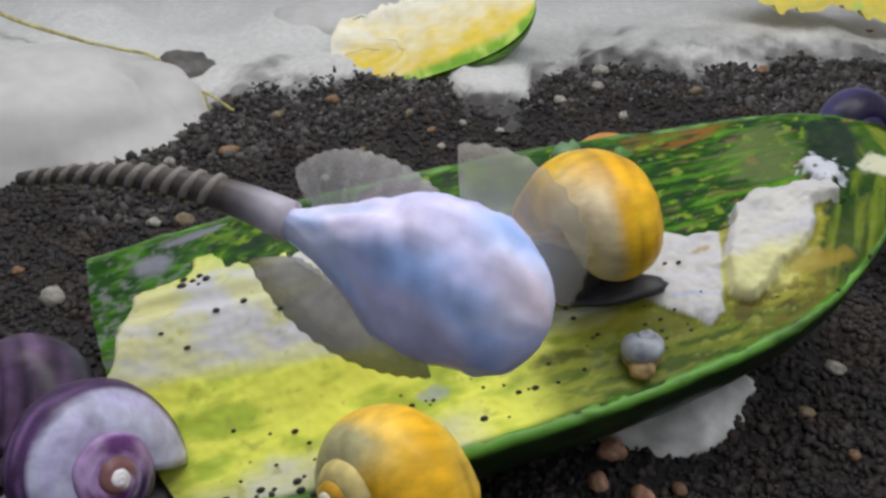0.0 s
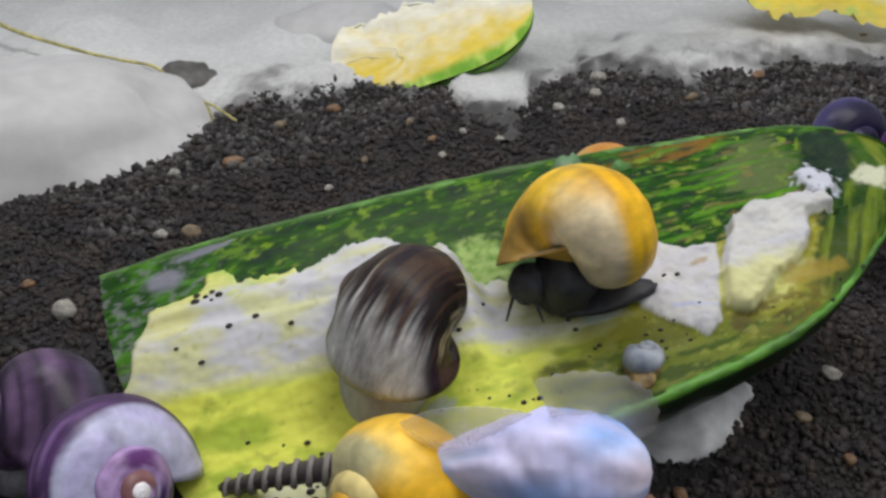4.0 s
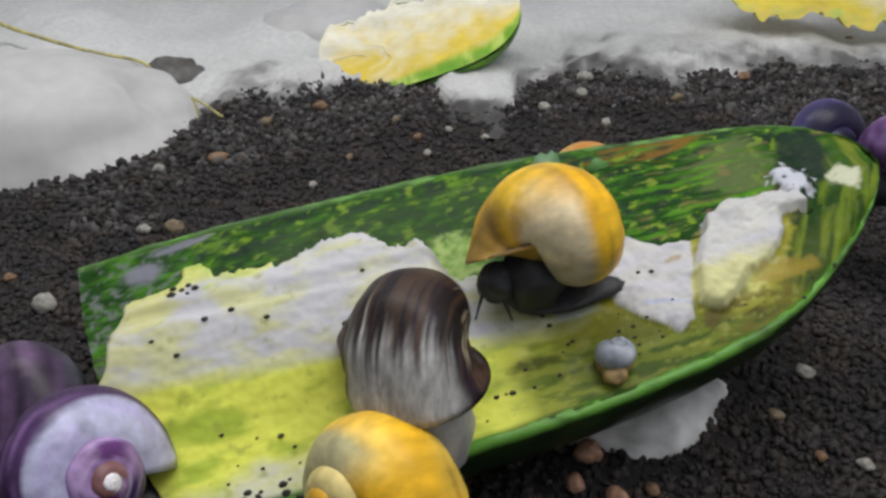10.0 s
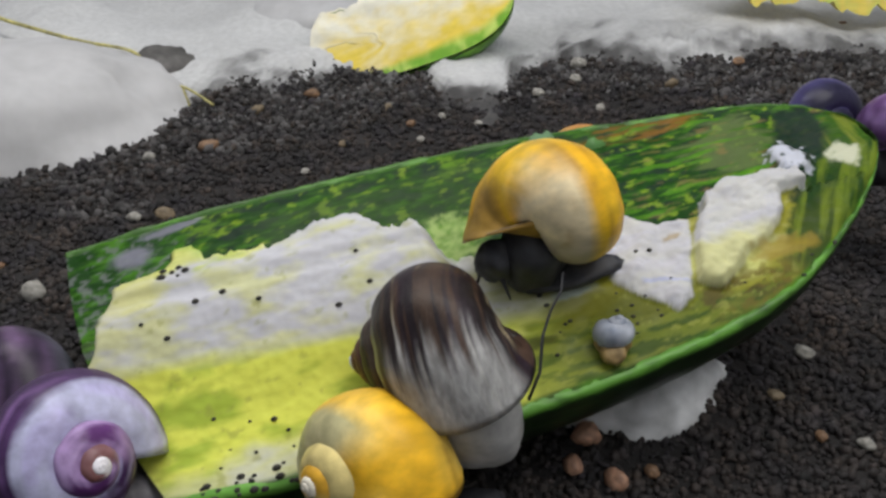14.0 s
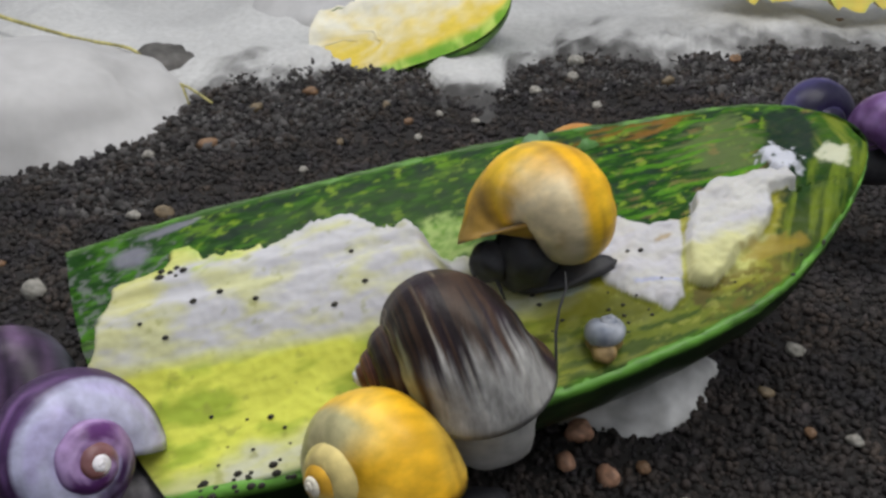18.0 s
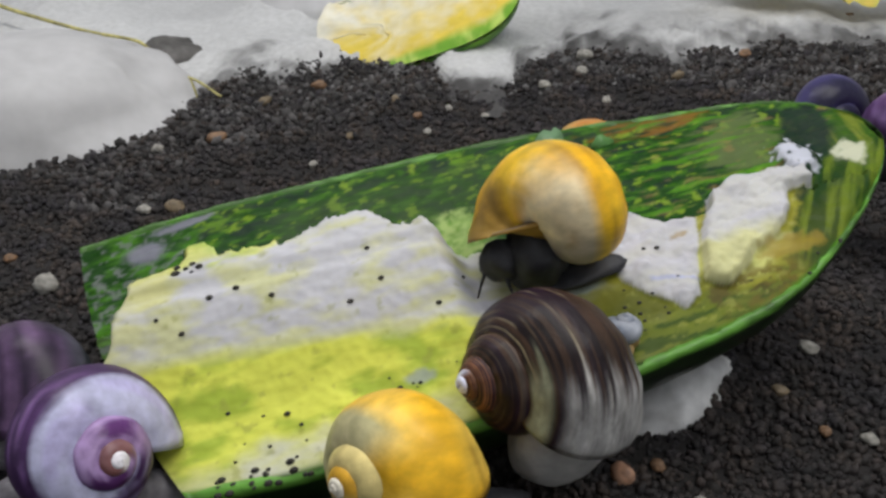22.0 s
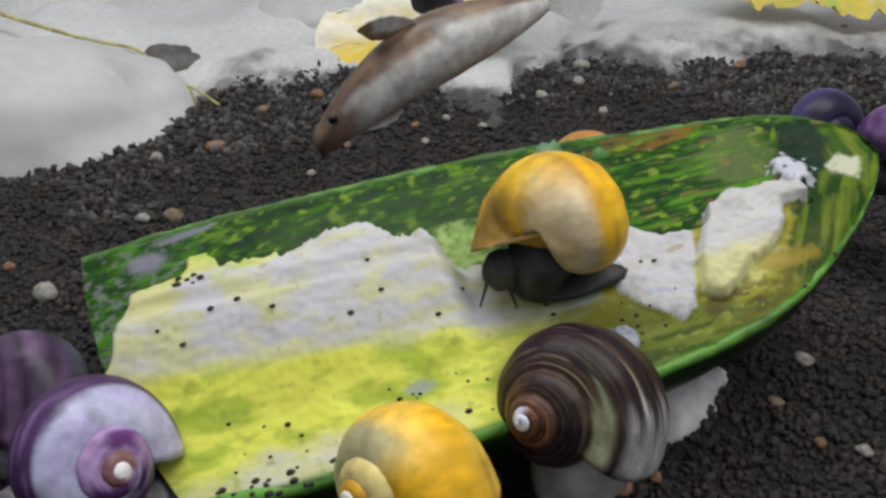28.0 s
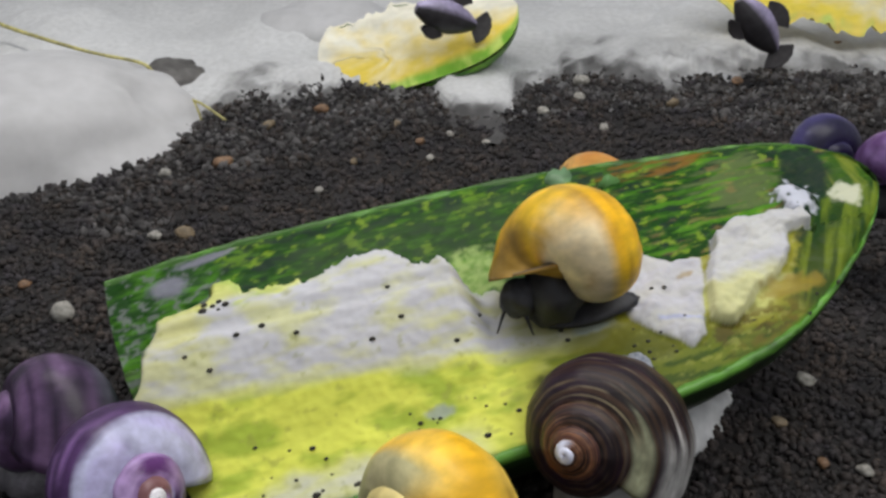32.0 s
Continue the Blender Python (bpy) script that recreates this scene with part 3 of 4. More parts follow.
# skin: the lip of the rim, then round the underside
kv, kc, KS, KQ = [], [], 160, 110
for i in range(KS):
    s = 1 - (1 - i / (KS - 1)) ** 1.6
    for j in range(KQ):
        p = j / (KQ - 1)
        if p < 0.06 or p > 0.94:
            e = p / 0.06 if p < 0.06 else (1 - p) / 0.06
            q, dz = -0.93 - 0.07 * e, 0.05 * math.sin(math.pi * min(e, 1))
            q = q if p < 0.06 else -q
        else:
            a = math.pi * (p - 0.06) / 0.88
            q, dz = -math.cos(a), -math.sin(a)
        u, v = zuv(s, q)
        h = half_width(-7.8 + (TIP + 7.8) * s)
        z = dz * (h * 0.92 if dz < 0 else 1.0) + 0.05 * fuzz(u, v, dz, 1.3) + 0.02 * fuzz(u, v, dz, 4.0)
        kv.append((u, v, z))
        f = fuzz(u * 0.4, v * 1.5 + dz * 3, 1.0, 1.6)
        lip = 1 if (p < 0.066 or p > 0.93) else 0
        # below the lip the green is darkened to hold the underside's shade
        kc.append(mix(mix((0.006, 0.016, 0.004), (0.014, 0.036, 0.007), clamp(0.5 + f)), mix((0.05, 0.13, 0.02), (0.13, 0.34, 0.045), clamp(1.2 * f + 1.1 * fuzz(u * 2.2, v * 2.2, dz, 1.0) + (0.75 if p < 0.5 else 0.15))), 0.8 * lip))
kf = grid_faces(KS, KQ)
kf.append(tuple(range(KQ)))
part("skin", mesh_from("skin", kv, kf, SKIN, kc), courgette, "dark green speckled skin, painted shade below a bright rim")


def on_cut(u, v):
    """A place on the flesh, in the courgette's own centimetres."""
    return Vector((u, v, flesh_height(u, v, half_width(u))[0]))


# a torn flap, grey patches and knots on the rim
def flap(u, v, r, tilt, color, name, label):
    rnd = random.Random(int(u * 100))
    n = 14
    r *= 0.7
    ring = [(r * rnd.uniform(0.55, 1.1) * math.cos(6.283 * k / n), r * rnd.uniform(0.55, 1.0) * math.sin(6.283 * k / n)) for k in range(n)]
    verts = [(x, y, 0.03 + 0.05 * fuzz(x, y, u, 3.0)) for x, y in ring] + [(x * 0.9, y * 0.9, -0.06) for x, y in ring] + [(0, 0, 0.045)]
    faces = [(k, (k + 1) % n, 2 * n) for k in range(n)] + [((k + 1) % n, k, n + k, n + (k + 1) % n) for k in range(n)]
    p = on_cut(u, v)
    return part(name, mesh_from(name, verts, faces, SKIN, [color] * len(verts)), courgette, label, at(p.x, p.y, p.z + 0.01, *tilt))


flap(2.75, 2.75, 0.42, (60, 0, 10), (0.10, 0.24, 0.07), "torn_flap", "torn flap of green skin")
flap(1.75, 3.30, 0.55, (20, 0, 0), (0.14, 0.25, 0.13), "torn_flap", "torn flap of green skin")

# droppings on the flesh
rnd = random.Random(11)
spots = [(-6.12, 1.20), (-6.0, 1.08), (-6.25, 1.12), (-6.45, 1.05), (-6.15, 1.0), (-2.9, 0.55), (-2.8, -0.1), (-3.45, -0.35), (-1.9, -0.75), (-6.48, 1.46), (-6.55, 1.33), (-6.41, 1.21), (-6.8, 1.7), (-6.5, 1.30), (-5.9, 0.35), (-5.4, 0.4), (-6.9, 0.2), (-6.5, -0.15), (-0.4, -0.1), (0.15, -0.9), (0.2, -1.15), (2.2, -0.6), (2.45, -0.65), (-1.3, -0.2), (-1.4, -2.1), (-1.2, -2.3), (-1.9, -2.6), (-0.9, -2.3), (-4.8, 0.1), (-6.0, -1.6), (-5.0, -1.9), (-3.0, -2.0)]
for k in range(46):
    spots.append((rnd.uniform(-6.0, 0.5), rnd.uniform(-2.75, -1.6)) if k < 26 else (rnd.uniform(1.0, 6.0), rnd.uniform(-2.3, -1.3)))
for k in range(34):
    spots.append((rnd.uniform(-6.4, -2.8), rnd.uniform(-3.15, -2.75)))
pile = thing("droppings", ZM, "scattered dark snail droppings on the courgette flesh", "droppings", kind="stuff")
V, F = [], []
for k, (u, v) in enumerate(spots):
    if abs(v - mid(u)) > half_width(u) * 0.985:
        continue
    p, r = on_cut(u, v), (0.062 if k < 5 else 0.050 if k < 32 else 0.034 if k < 78 else 0.062) * rnd.uniform(0.5, 1.2)
    o = len(V)
    for i in range(5):
        for j in range(6):
            ph, a = math.pi * i / 4, 1.0472 * j
            V.append((p.x + r * 1.3 * math.sin(ph) * math.cos(a), p.y + r * math.sin(ph) * math.sin(a), p.z + 0.01 + 0.7 * r * math.cos(ph)))
    F += [tuple(o + c for c in f) for f in grid_faces(5, 6, True)]
part("pellets", mesh_from("pellets", V, F, SPECK), pile)


# ---- snails ----
def shell_mesh(name, R, bands, growth, whorls=4.3, W=2.05, d=0.47, rho=0.56, T=1.02, tall=1.16, seg=44, per=46, plate=(0.07, 0.055, 0.045), mat=None, hollow=0.03):
    """A right-handed globular shell: apex towards +z, mouth facing -y. bands(p, w): colour by place across the whorl (0
    at the seam, 1 at the base) and whorls back from the mouth.
    """
    n = int(whorls * per)
    verts, cols = [], []
    for i in range(n + 1):
        th = -2 * math.pi * whorls * (1 - i / n)
        s = W ** (th / (2 * math.pi))
        back = -th / (2 * math.pi)
        line = 0.010 * math.sin(back * growth) + 0.012 * fuzz(back * 9, 0, 0, 1.0)
        flare = 1 + 0.05 * smooth(0.05, 0.0, back)
        for j in range(seg):
            a = 2 * math.pi * j / seg
            rr = (rho + line * rho) * s * flare
            x = d * s + rr * math.cos(a)
            z = -T * s + rr * tall * math.sin(a)
            verts.append((R * (x * math.cos(th) - 0.16), R * -x * math.sin(th), R * (z + T - 0.2)))
            p = clamp((math.pi / 2 - a if a <= math.pi else math.pi / 2 - (a - 2 * math.pi)) / math.pi)
            cols.append(bands(p, back))
    faces = grid_faces(n + 1, seg, True)
    # the mouth is closed by a sunken dark plate
    k = len(verts)
    for j in range(seg):
        x, y, z = verts[n * seg + j]
        c = Vector((R * (d - 0.16), 0, R * -0.2))
        q = c + (Vector((x, y, z)) - c) * 0.9
        verts.append((q.x, R * hollow, q.z))
        cols.append(plate)
    faces += [(n * seg + j, n * seg + (j + 1) % seg, k + (j + 1) % seg, k + j) for j in range(seg)]
    faces.append(tuple(k + j for j in range(seg)))
    return mesh_from(name, verts, faces, mat or SHELL, cols)


def turn_to(apex, mouth):
    """The turn that brings the shell's tip towards apex and its mouth to face the second direction."""
    z = apex.normalized()
    y = -(mouth - z * mouth.dot(z)).normalized()
    return Matrix((y.cross(z), y, z)).transposed().to_4x4()


def foot_mesh(name, length, width, height, mat, seed):
    verts, n, m = [], 26, 16
    for i in range(n):
        s = i / (n - 1)
        w = width * (math.sin(math.pi * clamp(s, 0.02, 0.985)) ** 0.55) * (1 - 0.3 * smooth(0.55, 0.0, s))
        for j in range(m):
            a = 2 * math.pi * j / m
            k = 1 + 0.10 * fuzz(s * 4 + seed, math.cos(a), math.sin(a), 1.3)
            z = height * (0.5 + 0.5 * math.sin(a)) * (0.35 + 0.65 * math.sin(math.pi * clamp(s * 0.9 + 0.08)))
            verts.append((length * (s - 0.5), 0.5 * w * math.cos(a) * k, z * k))
    faces = grid_faces(n, m, True) + [tuple(reversed(range(m))), tuple(range((n - 1) * m, n * m))]
    return mesh_from(name, verts, faces, mat)


def snail(name, label, m, R, bands, growth, apex, mouth, group="snails", body=None, body_mat=BODY, reach=1.0, tentacles=True, slim=1.0, T=1.02, W=2.05, whorls=4.3, per=46, seg=44, d=0.47, rho=0.56, plate=(0.07, 0.055, 0.045), mat=None):
    """A snail: its shell, and where they show its foot, head and feelers. body: heading in degrees and the foot's drop below the shell's middle."""
    ob = thing(name, m, label, "snail", group)
    part("shell", shell_mesh("shell", R, bands, growth, T=T, W=W, whorls=whorls, per=per, seg=seg, d=d, rho=rho, plate=plate, mat=mat), ob, "", turn_to(apex, mouth))
    if body:
        head, drop, up = body
        base = part("foot", foot_mesh("foot", R * 2.2 * reach, R * slim, R * 0.8 * slim, body_mat, R), ob, "", Matrix.Translation(Vector(drop) * CM) @ up @ at(0, 0, 0, 0, 0, head))
        hx = R * 1.0 * reach
        part("head", lump("head", R * 0.42 * slim, R * 0.34 * slim, R * 0.30 * slim, body_mat, R, 0.2), base, "", at(hx, 0, R * 0.34 * slim))
        if tentacles:
            for k in (-1, 1):
                pts = [(hx + R * (0.25 + 0.40 * s), R * (k * (0.12 + 0.22 * s) - 0.30 * s + 0.05 * math.sin(4 * s)), R * (0.40 + 0.05 * math.sin(2.6 * s) - 0.42 * s * s)) for s in [i / 9 for i in range(10)]]
                part("feeler", tube("feeler", pts, [R * (0.034 - 0.026 * i / 9) for i in range(10)], body_mat, 7), base)
    return ob


def bands_yellow(p, w):
    f = fuzz(p * 3, w * 6, 1.0, 1.0)
    g = fuzz(w * 2.0, p * 22, 3.0, 1.0)
    c = mix((0.76, 0.40, 0.008), (0.84, 0.55, 0.030), clamp(0.4 + 0.7 * f))
    # cream front, in part light from the white flesh painted on the shell
    cream = smooth(0.30, 0.42, w + 0.05 * f + 0.02 * g) * smooth(0.48, 0.60, p + 0.04 * g) * smooth(0.92, 0.80, w)
    c = mix(c, (0.72, 0.62, 0.42), 0.92 * cream)
    # grey underside and brown left lobe, in part shade painted in
    c = mix(c, (0.36, 0.31, 0.24), 0.7 * smooth(0.56, 0.64, w + 0.04 * f) * smooth(0.45, 0.6, p) * smooth(0.95, 0.85, w))
    c = mix(c, (0.15, 0.09, 0.035), 0.8 * smooth(0.80, 0.93, p + 0.06 * f) * smooth(0.34, 0.22, w))
    c = mix(c, (0.34, 0.17, 0.02), 0.55 * smooth(0.05, 0.35, g) * smooth(0.60, 0.50, p))
    c = mix(c, (0.40, 0.22, 0.04), 0.3 * smooth(0.30, 0.55, fuzz(p * 9, w * 14, 17.0, 1.0)))
    return mix(c, (0.60, 0.48, 0.25), smooth(2.6, 3.3, w))


def bands_front(p, w):
    f = fuzz(p * 3, w * 5, 6.0, 1.0)
    c = mix((0.84, 0.47, 0.022), (0.86, 0.58, 0.10), clamp(0.4 + 0.9 * f))
    c = mix(c, (0.46, 0.24, 0.03), 0.55 * smooth(0.05, 0.4, fuzz(w * 3, p * 18, 2.0, 1.0)) * smooth(0.40, 0.60, p))
    c = mix(c, (0.43, 0.42, 0.25), 0.9 * smooth(0.36, 0.24, p + 0.06 * f) * smooth(0.10, 0.25, w))
    c = mix(c, mix((0.66, 0.54, 0.22), (0.30, 0.26, 0.12), smooth(0.30, 0.42, p + 0.05 * f)), smooth(0.94, 1.04, w))
    c = mix(c, (0.62, 0.34, 0.03), smooth(1.85, 2.05, w))
    return mix(c, (0.80, 0.74, 0.62), smooth(2.7, 2.9, w))


def bands_purple(p, w):
    f = fuzz(p * 4, w * 7, 2.0, 1.0)
    g = fuzz(w * 16, p * 2, 5.0, 1.0)
    dark, pale = (0.050, 0.020, 0.078), (0.44, 0.44, 0.62)
    c = mix(pale, dark, smooth(0.25, 0.31, p + 0.03 * f + 0.26 * smooth(0.60, 0.82, w)))
    c = mix(c, (0.40, 0.34, 0.62), 0.5 * smooth(0.0, 0.3, fuzz(w * 4, p * 9, 15.0, 1.0)) * smooth(0.28, 0.22, p))
    c = mix(c, (0.26, 0.14, 0.36), 0.55 * smooth(0.05, 0.35, fuzz(w * 5, p * 16, 8.0, 1.0)) * smooth(0.30, 0.36, p))
    c = mix(c, (0.03, 0.02, 0.035), 0.6 * smooth(0.15, 0.4, g) * smooth(0.55, 0.8, w) * smooth(1.1, 0.9, w))
    streak = fuzz(w * 3.2, p * 3, 19.0, 1.0)
    inner = mix(mix((0.10, 0.03, 0.14), (0.52, 0.36, 0.66), clamp(0.42 + 1.1 * streak + 0.4 * f)), (0.05, 0.02, 0.06), smooth(0.32, 0.46, p))
    c = mix(c, inner, smooth(0.97, 1.08, w))
    c = mix(c, (0.20, 0.085, 0.065), 0.9 * smooth(1.95, 2.15, w + 0.1 * f))
    return mix(c, (0.80, 0.77, 0.82), smooth(2.75, 2.92, w))


def bands_dusk(p, w):
    f = fuzz(p * 4, w * 7, 4.0, 1.0)
    c = mix((0.022, 0.011, 0.032), (0.15, 0.085, 0.18), clamp(0.4 + 0.9 * f + 0.8 * fuzz(p * 9, w * 0.8, 7.0, 1.0)))
    return mix(c, (0.10, 0.12, 0.13), smooth(0.55, 0.75, p) * 0.7)


def bands_violet(p, w):
    f = fuzz(p * 3, w * 5, 9.0, 1.0)
    return mix((0.012, 0.010, 0.032), (0.050, 0.042, 0.140), clamp(smooth(0.2, 0.6, p) + 0.5 * f))


def bands_plum(p, w):
    f = fuzz(p * 4, w * 8, 11.0, 1.0)
    return mix((0.11, 0.045, 0.16), (0.28, 0.17, 0.40), clamp(0.45 + f))


def bands_striped(p, w):
    f = fuzz(p * 40, w * 2.2, 2.0, 1.0) + 0.5 * fuzz(p * 13, w * 1.5, 5.0, 1.0)
    k = fuzz(p * 3, w * 3, 1, 1.0)
    c = mix((0.010, 0.006, 0.006), (0.020, 0.008, 0.020), clamp(0.5 + k))
    c = mix(c, (0.055, 0.030, 0.018), 0.8 * smooth(0.05, 0.3, fuzz(p * 24, w * 2.0, 9.0, 1.0)))
    c = mix(c, (0.34, 0.28, 0.17), (0.70 - 0.58 * smooth(0.15, 0.55, w)) * smooth(0.36, 0.55, f + 0.25 * k))
    c = mix(c, (0.42, 0.415, 0.41), 0.85 * smooth(0.17, 0.075, w - 0.05 * f - 0.05 * fuzz(p * 22, w * 1.2, 31.0, 1.0)) * smooth(0.22, 0.30, p) * smooth(0.92, 0.80, p))
    c = mix(c, (0.33, 0.34, 0.22), 0.85 * smooth(0.22, 0.12, w + 0.05 * f) * smooth(0.06, 0.10, p) * smooth(0.22, 0.17, p))
    c = mix(c, (0.26, 0.11, 0.05), smooth(1.25, 1.7, w) * 0.75 * clamp(0.45 + f))
    return mix(c, (0.55, 0.57, 0.70), smooth(3.25, 3.45, w))


def bands_amber(p, w):
    f = fuzz(p * 3, w * 6, 3.0, 1.0)
    return mix((0.50, 0.20, 0.03), (0.60, 0.33, 0.09), clamp(0.5 + f))


UP_CUT = Matrix((ZA, ZW, ZN)).transposed().to_4x4()
FLAT = Matrix.Identity(4)
DOWN = Vector((0, 0, -1))
snail_a = snail("snail", "glossy yellow snail with a dark foot grazing on the courgette", at(1.95, 14.2, 4.75), 1.60, bands_yellow, 60, view_dir(0.90, 0.25, -0.35), view_dir(-0.30, -0.9, 0.20), T=0.95, W=2.0, d=0.38, rho=0.66, whorls=4.6)
# its dark flesh: sole, neck, head and feelers
part("sole", lump("sole", 1.02, 0.36, 0.16, BODY, 2.0, 0.16, 1.1, 30, 16), snail_a, "", at(0.38, -0.20, -1.10) @ UP_CUT)
part("neck", lump("neck", 0.62, 0.60, 0.78, BODY, 5.0, 0.2, 1.2, 26, 16), snail_a, "", at(-0.36, -0.22, -0.72) @ UP_CUT)
head_a = part("head", lump("head", 0.40, 0.34, 0.40, BODY, 7.0, 0.22, 1.4, 22, 14), snail_a, "", at(-1.02, -0.35, -0.70))
for k, pts in ((0, [(-0.22 - 0.03 * i, -0.10, 0.05 - 0.085 * i - 0.004 * i * i) for i in range(8)]), (1, [(0.10 + 0.02 * i, -0.25 - 0.02 * i, -0.25 - 0.05 * i) for i in range(8)])):
    part("feeler", tube("feeler", pts, [0.050 - 0.0045 * i for i in range(8)], BODY, 7), head_a)
snail_b = snail("snail", "golden yellow snail with a pale tip before the courgette", at(-0.88, 10.25, 2.02), 1.42, bands_front, 50, view_dir(-0.6, -0.1, 0.6), view_dir(0.1, -0.8, -0.6), body=(0, (0.2, 0.2, -1.75), FLAT), tentacles=False, W=1.95, d=0.42, rho=0.60, T=1.05)
snail_c = snail("snail", "purple and lavender banded snail with a white tip", at(-5.85, 10.50, 2.22), 1.70, bands_purple, 40, view_dir(0.85, 0.10, 0.80), view_dir(0.0, -1.0, 0.1), W=2.1, whorls=4.6, body=(180, (0, 0.3, -1.9), FLAT), tentacles=False, body_mat=SLATE_BODY)
snail_d = snail("snail", "dark purple snail beside the courgette's cut end", at(-8.5, 13.2, 1.2), 1.75, bands_dusk, 40, view_dir(-0.75, 0.1, 0.5), DOWN, body=(180, (0, 0, -1.65), FLAT), tentacles=False, body_mat=SLATE_BODY)
snail_e = snail("snail", "dark violet snail clinging to the courgette's far rim", at(10.14, 21.26, 3.47), 1.28, bands_violet, 30, view_dir(0.25, -0.35, 0.9), DOWN, body=(90, (0.2, 0, -1.0), FLAT), tentacles=False)
snail_f = snail("snail", "plum-coloured snail on the gravel behind the courgette tip", at(11.41, 19.65, 3.65), 1.35, bands_plum, 30, view_dir(0.8, 0.3, 0.3), DOWN, body=(0, (0, 0, -1.3), FLAT), tentacles=False)
snail_g = snail("snail", "amber snail on the gravel behind the courgette", at(3.95, 22.5, 1.40), 1.85, bands_amber, 40, view_dir(-0.8, 0.2, 0.1), DOWN, body=(180, (0, 0, -1.6), FLAT), tentacles=False)
snail_s = snail("snail", "dark brown snail with pale vertical streaks crawling over the courgette", at(-0.5, 12.0, 3.5), 1.70, bands_striped, 70, Vector((0, 0, 1)), Vector((0, -1, 0)), body=None, per=70, seg=180, d=0.42, rho=0.60, T=1.22, W=1.8, whorls=4.8, plate=(0.03, 0.025, 0.022), mat=DARK_SHELL)
part("foot", lump("foot", 0.82, 1.15, 0.90, GREY_BODY, 3.0, 0.13, 0.9, 36, 22), snail_s, "pale grey foot", at(0.55, -0.75, -0.30))
long_feeler = part("feeler", tube("feeler", [(0.79, -0.44, -1.33), (0.47, -0.20, -1.59), (0.04, 0.13, -1.74), (-0.31, 0.29, -1.93), (-0.57, 0.42, -2.15), (-0.84, 0.53, -2.22)], [0.030, 0.028, 0.026, 0.022, 0.018, 0.010], BODY, 7), snail_s)
small = snail("small_snail", "tiny blue-grey snail with a tan foot at the rim", at(2.98, 12.35, 3.12), 0.42, lambda p, w: mix((0.26, 0.29, 0.36), (0.42, 0.44, 0.50), clamp(0.5 + fuzz(p * 3, w * 6, 2, 1))), 30, view_dir(0.1, 0.9, 0.3), DOWN, body=(250, (0, 0, -0.42), UP_CUT), body_mat=TAN_BODY, tentacles=False, slim=1.6, reach=0.42)

# ---- pieces of courgette farther back ----
def chunk(label, m, L, B, D, seed, lip, peel, notch=0.0, low=(0.72, 0.55, 0.08)):
    ob = thing("courgette_piece", m, label, "courgette", "courgette pieces")
    n, k = 60, 34
    v, c = [], []
    for i in range(n):
        s = i / (n - 1)
        u = (s - 0.5) * L
        h = B * (1 - abs(2 * s - 1) ** 3.0) ** 0.55 + 0.02
        for j in range(k):
            q = -0.95 + 1.9 * j / (k - 1)
            rag = 1 + (0.45 * fuzz(u, seed, 3.0, 0.45) + 0.22 * fuzz(u, seed, 8.0, 1.7)) * smooth(0.0, 0.9, q if notch else abs(q))
            z = (0.1 + 0.2 * smooth(-0.2, 0.7, q)) * (0.2 + fuzz(u, q * h, seed, 0.5)) + 0.03 * fuzz(u, q * h, seed, 3.0)
            v.append((u + notch * smooth(-0.10, -0.42, u / L) * math.exp(-((q + 0.25) / 0.38) ** 2) * (1 + 0.5 * fuzz(q * 3, seed, 2.0, 1.5)), q * h * rag, z * (1 - smooth(0.75, 0.95, abs(q))) + 0.10 * smooth(0.5, 0.95, q) * fuzz(u, 2.0, seed, 1.1)))
            f = fuzz(u, q * h, seed + 4, 0.4)
            e = mix(low, (0.77, 0.74, 0.62), clamp(0.45 + 0.7 * f + 0.9 * q + 0.5 * u / L + 0.3 * fuzz(u, q * h, seed, 1.6)))
            c.append(mix(e, mix(lip, (0.55, 0.66, 0.16), clamp(0.2 + 1.2 * fuzz(u, q, seed + 9, 1.4))), smooth(-0.62 - 0.22 * (0.5 - s), -0.80, q + 0.1 * f)))
    part("flesh", mesh_from("flesh", v, grid_faces(n, k), FLESH, c), ob, "pale yellow flesh")
    v, c = [], []
    for i in range(n):
        s = i / (n - 1)
        h = B * (1 - abs(2 * s - 1) ** 3.0) ** 0.55 + 0.02
        for j in range(k):
            a = math.pi * j / (k - 1)
            u, y, z = (s - 0.5) * L, -math.cos(a) * h, -math.sin(a) * D * h / B
            y *= 1 + (0.45 * fuzz(u, seed, 3.0, 0.45) + 0.22 * fuzz(u, seed, 8.0, 1.7) - 0.12) * smooth(0.0, 0.9, -math.cos(a) if notch else abs(math.cos(a)))
            v.append((u + 0.9 * notch * smooth(-0.10, -0.42, u / L) * math.exp(-((-math.cos(a) + 0.25) / 0.38) ** 2), y, z))
            c.append(mix(peel, lip, clamp(0.35 + 1.3 * fuzz(u, y, z + seed, 1.1))))
    part("skin", mesh_from("skin", v, grid_faces(n, k), SKIN, c), ob, "mottled green skin")
    return ob


chunk("short piece of courgette, pale yellow flesh, green skin below", at(-1.3, 39.65, 1.95, 36, -15, 6), 9.8, 2.7, 2.2, 2.0, (0.16, 0.36, 0.03), (0.05, 0.16, 0.018), 1.9)
chunk("long piece of courgette with bright yellow flesh", at(18.17, 41.08, 3.51, 58, 3, -4), 12.0, 2.2, 1.4, 7.0, (0.80, 0.64, 0.14), (0.72, 0.60, 0.22), 0.0, (0.84, 0.68, 0.10))

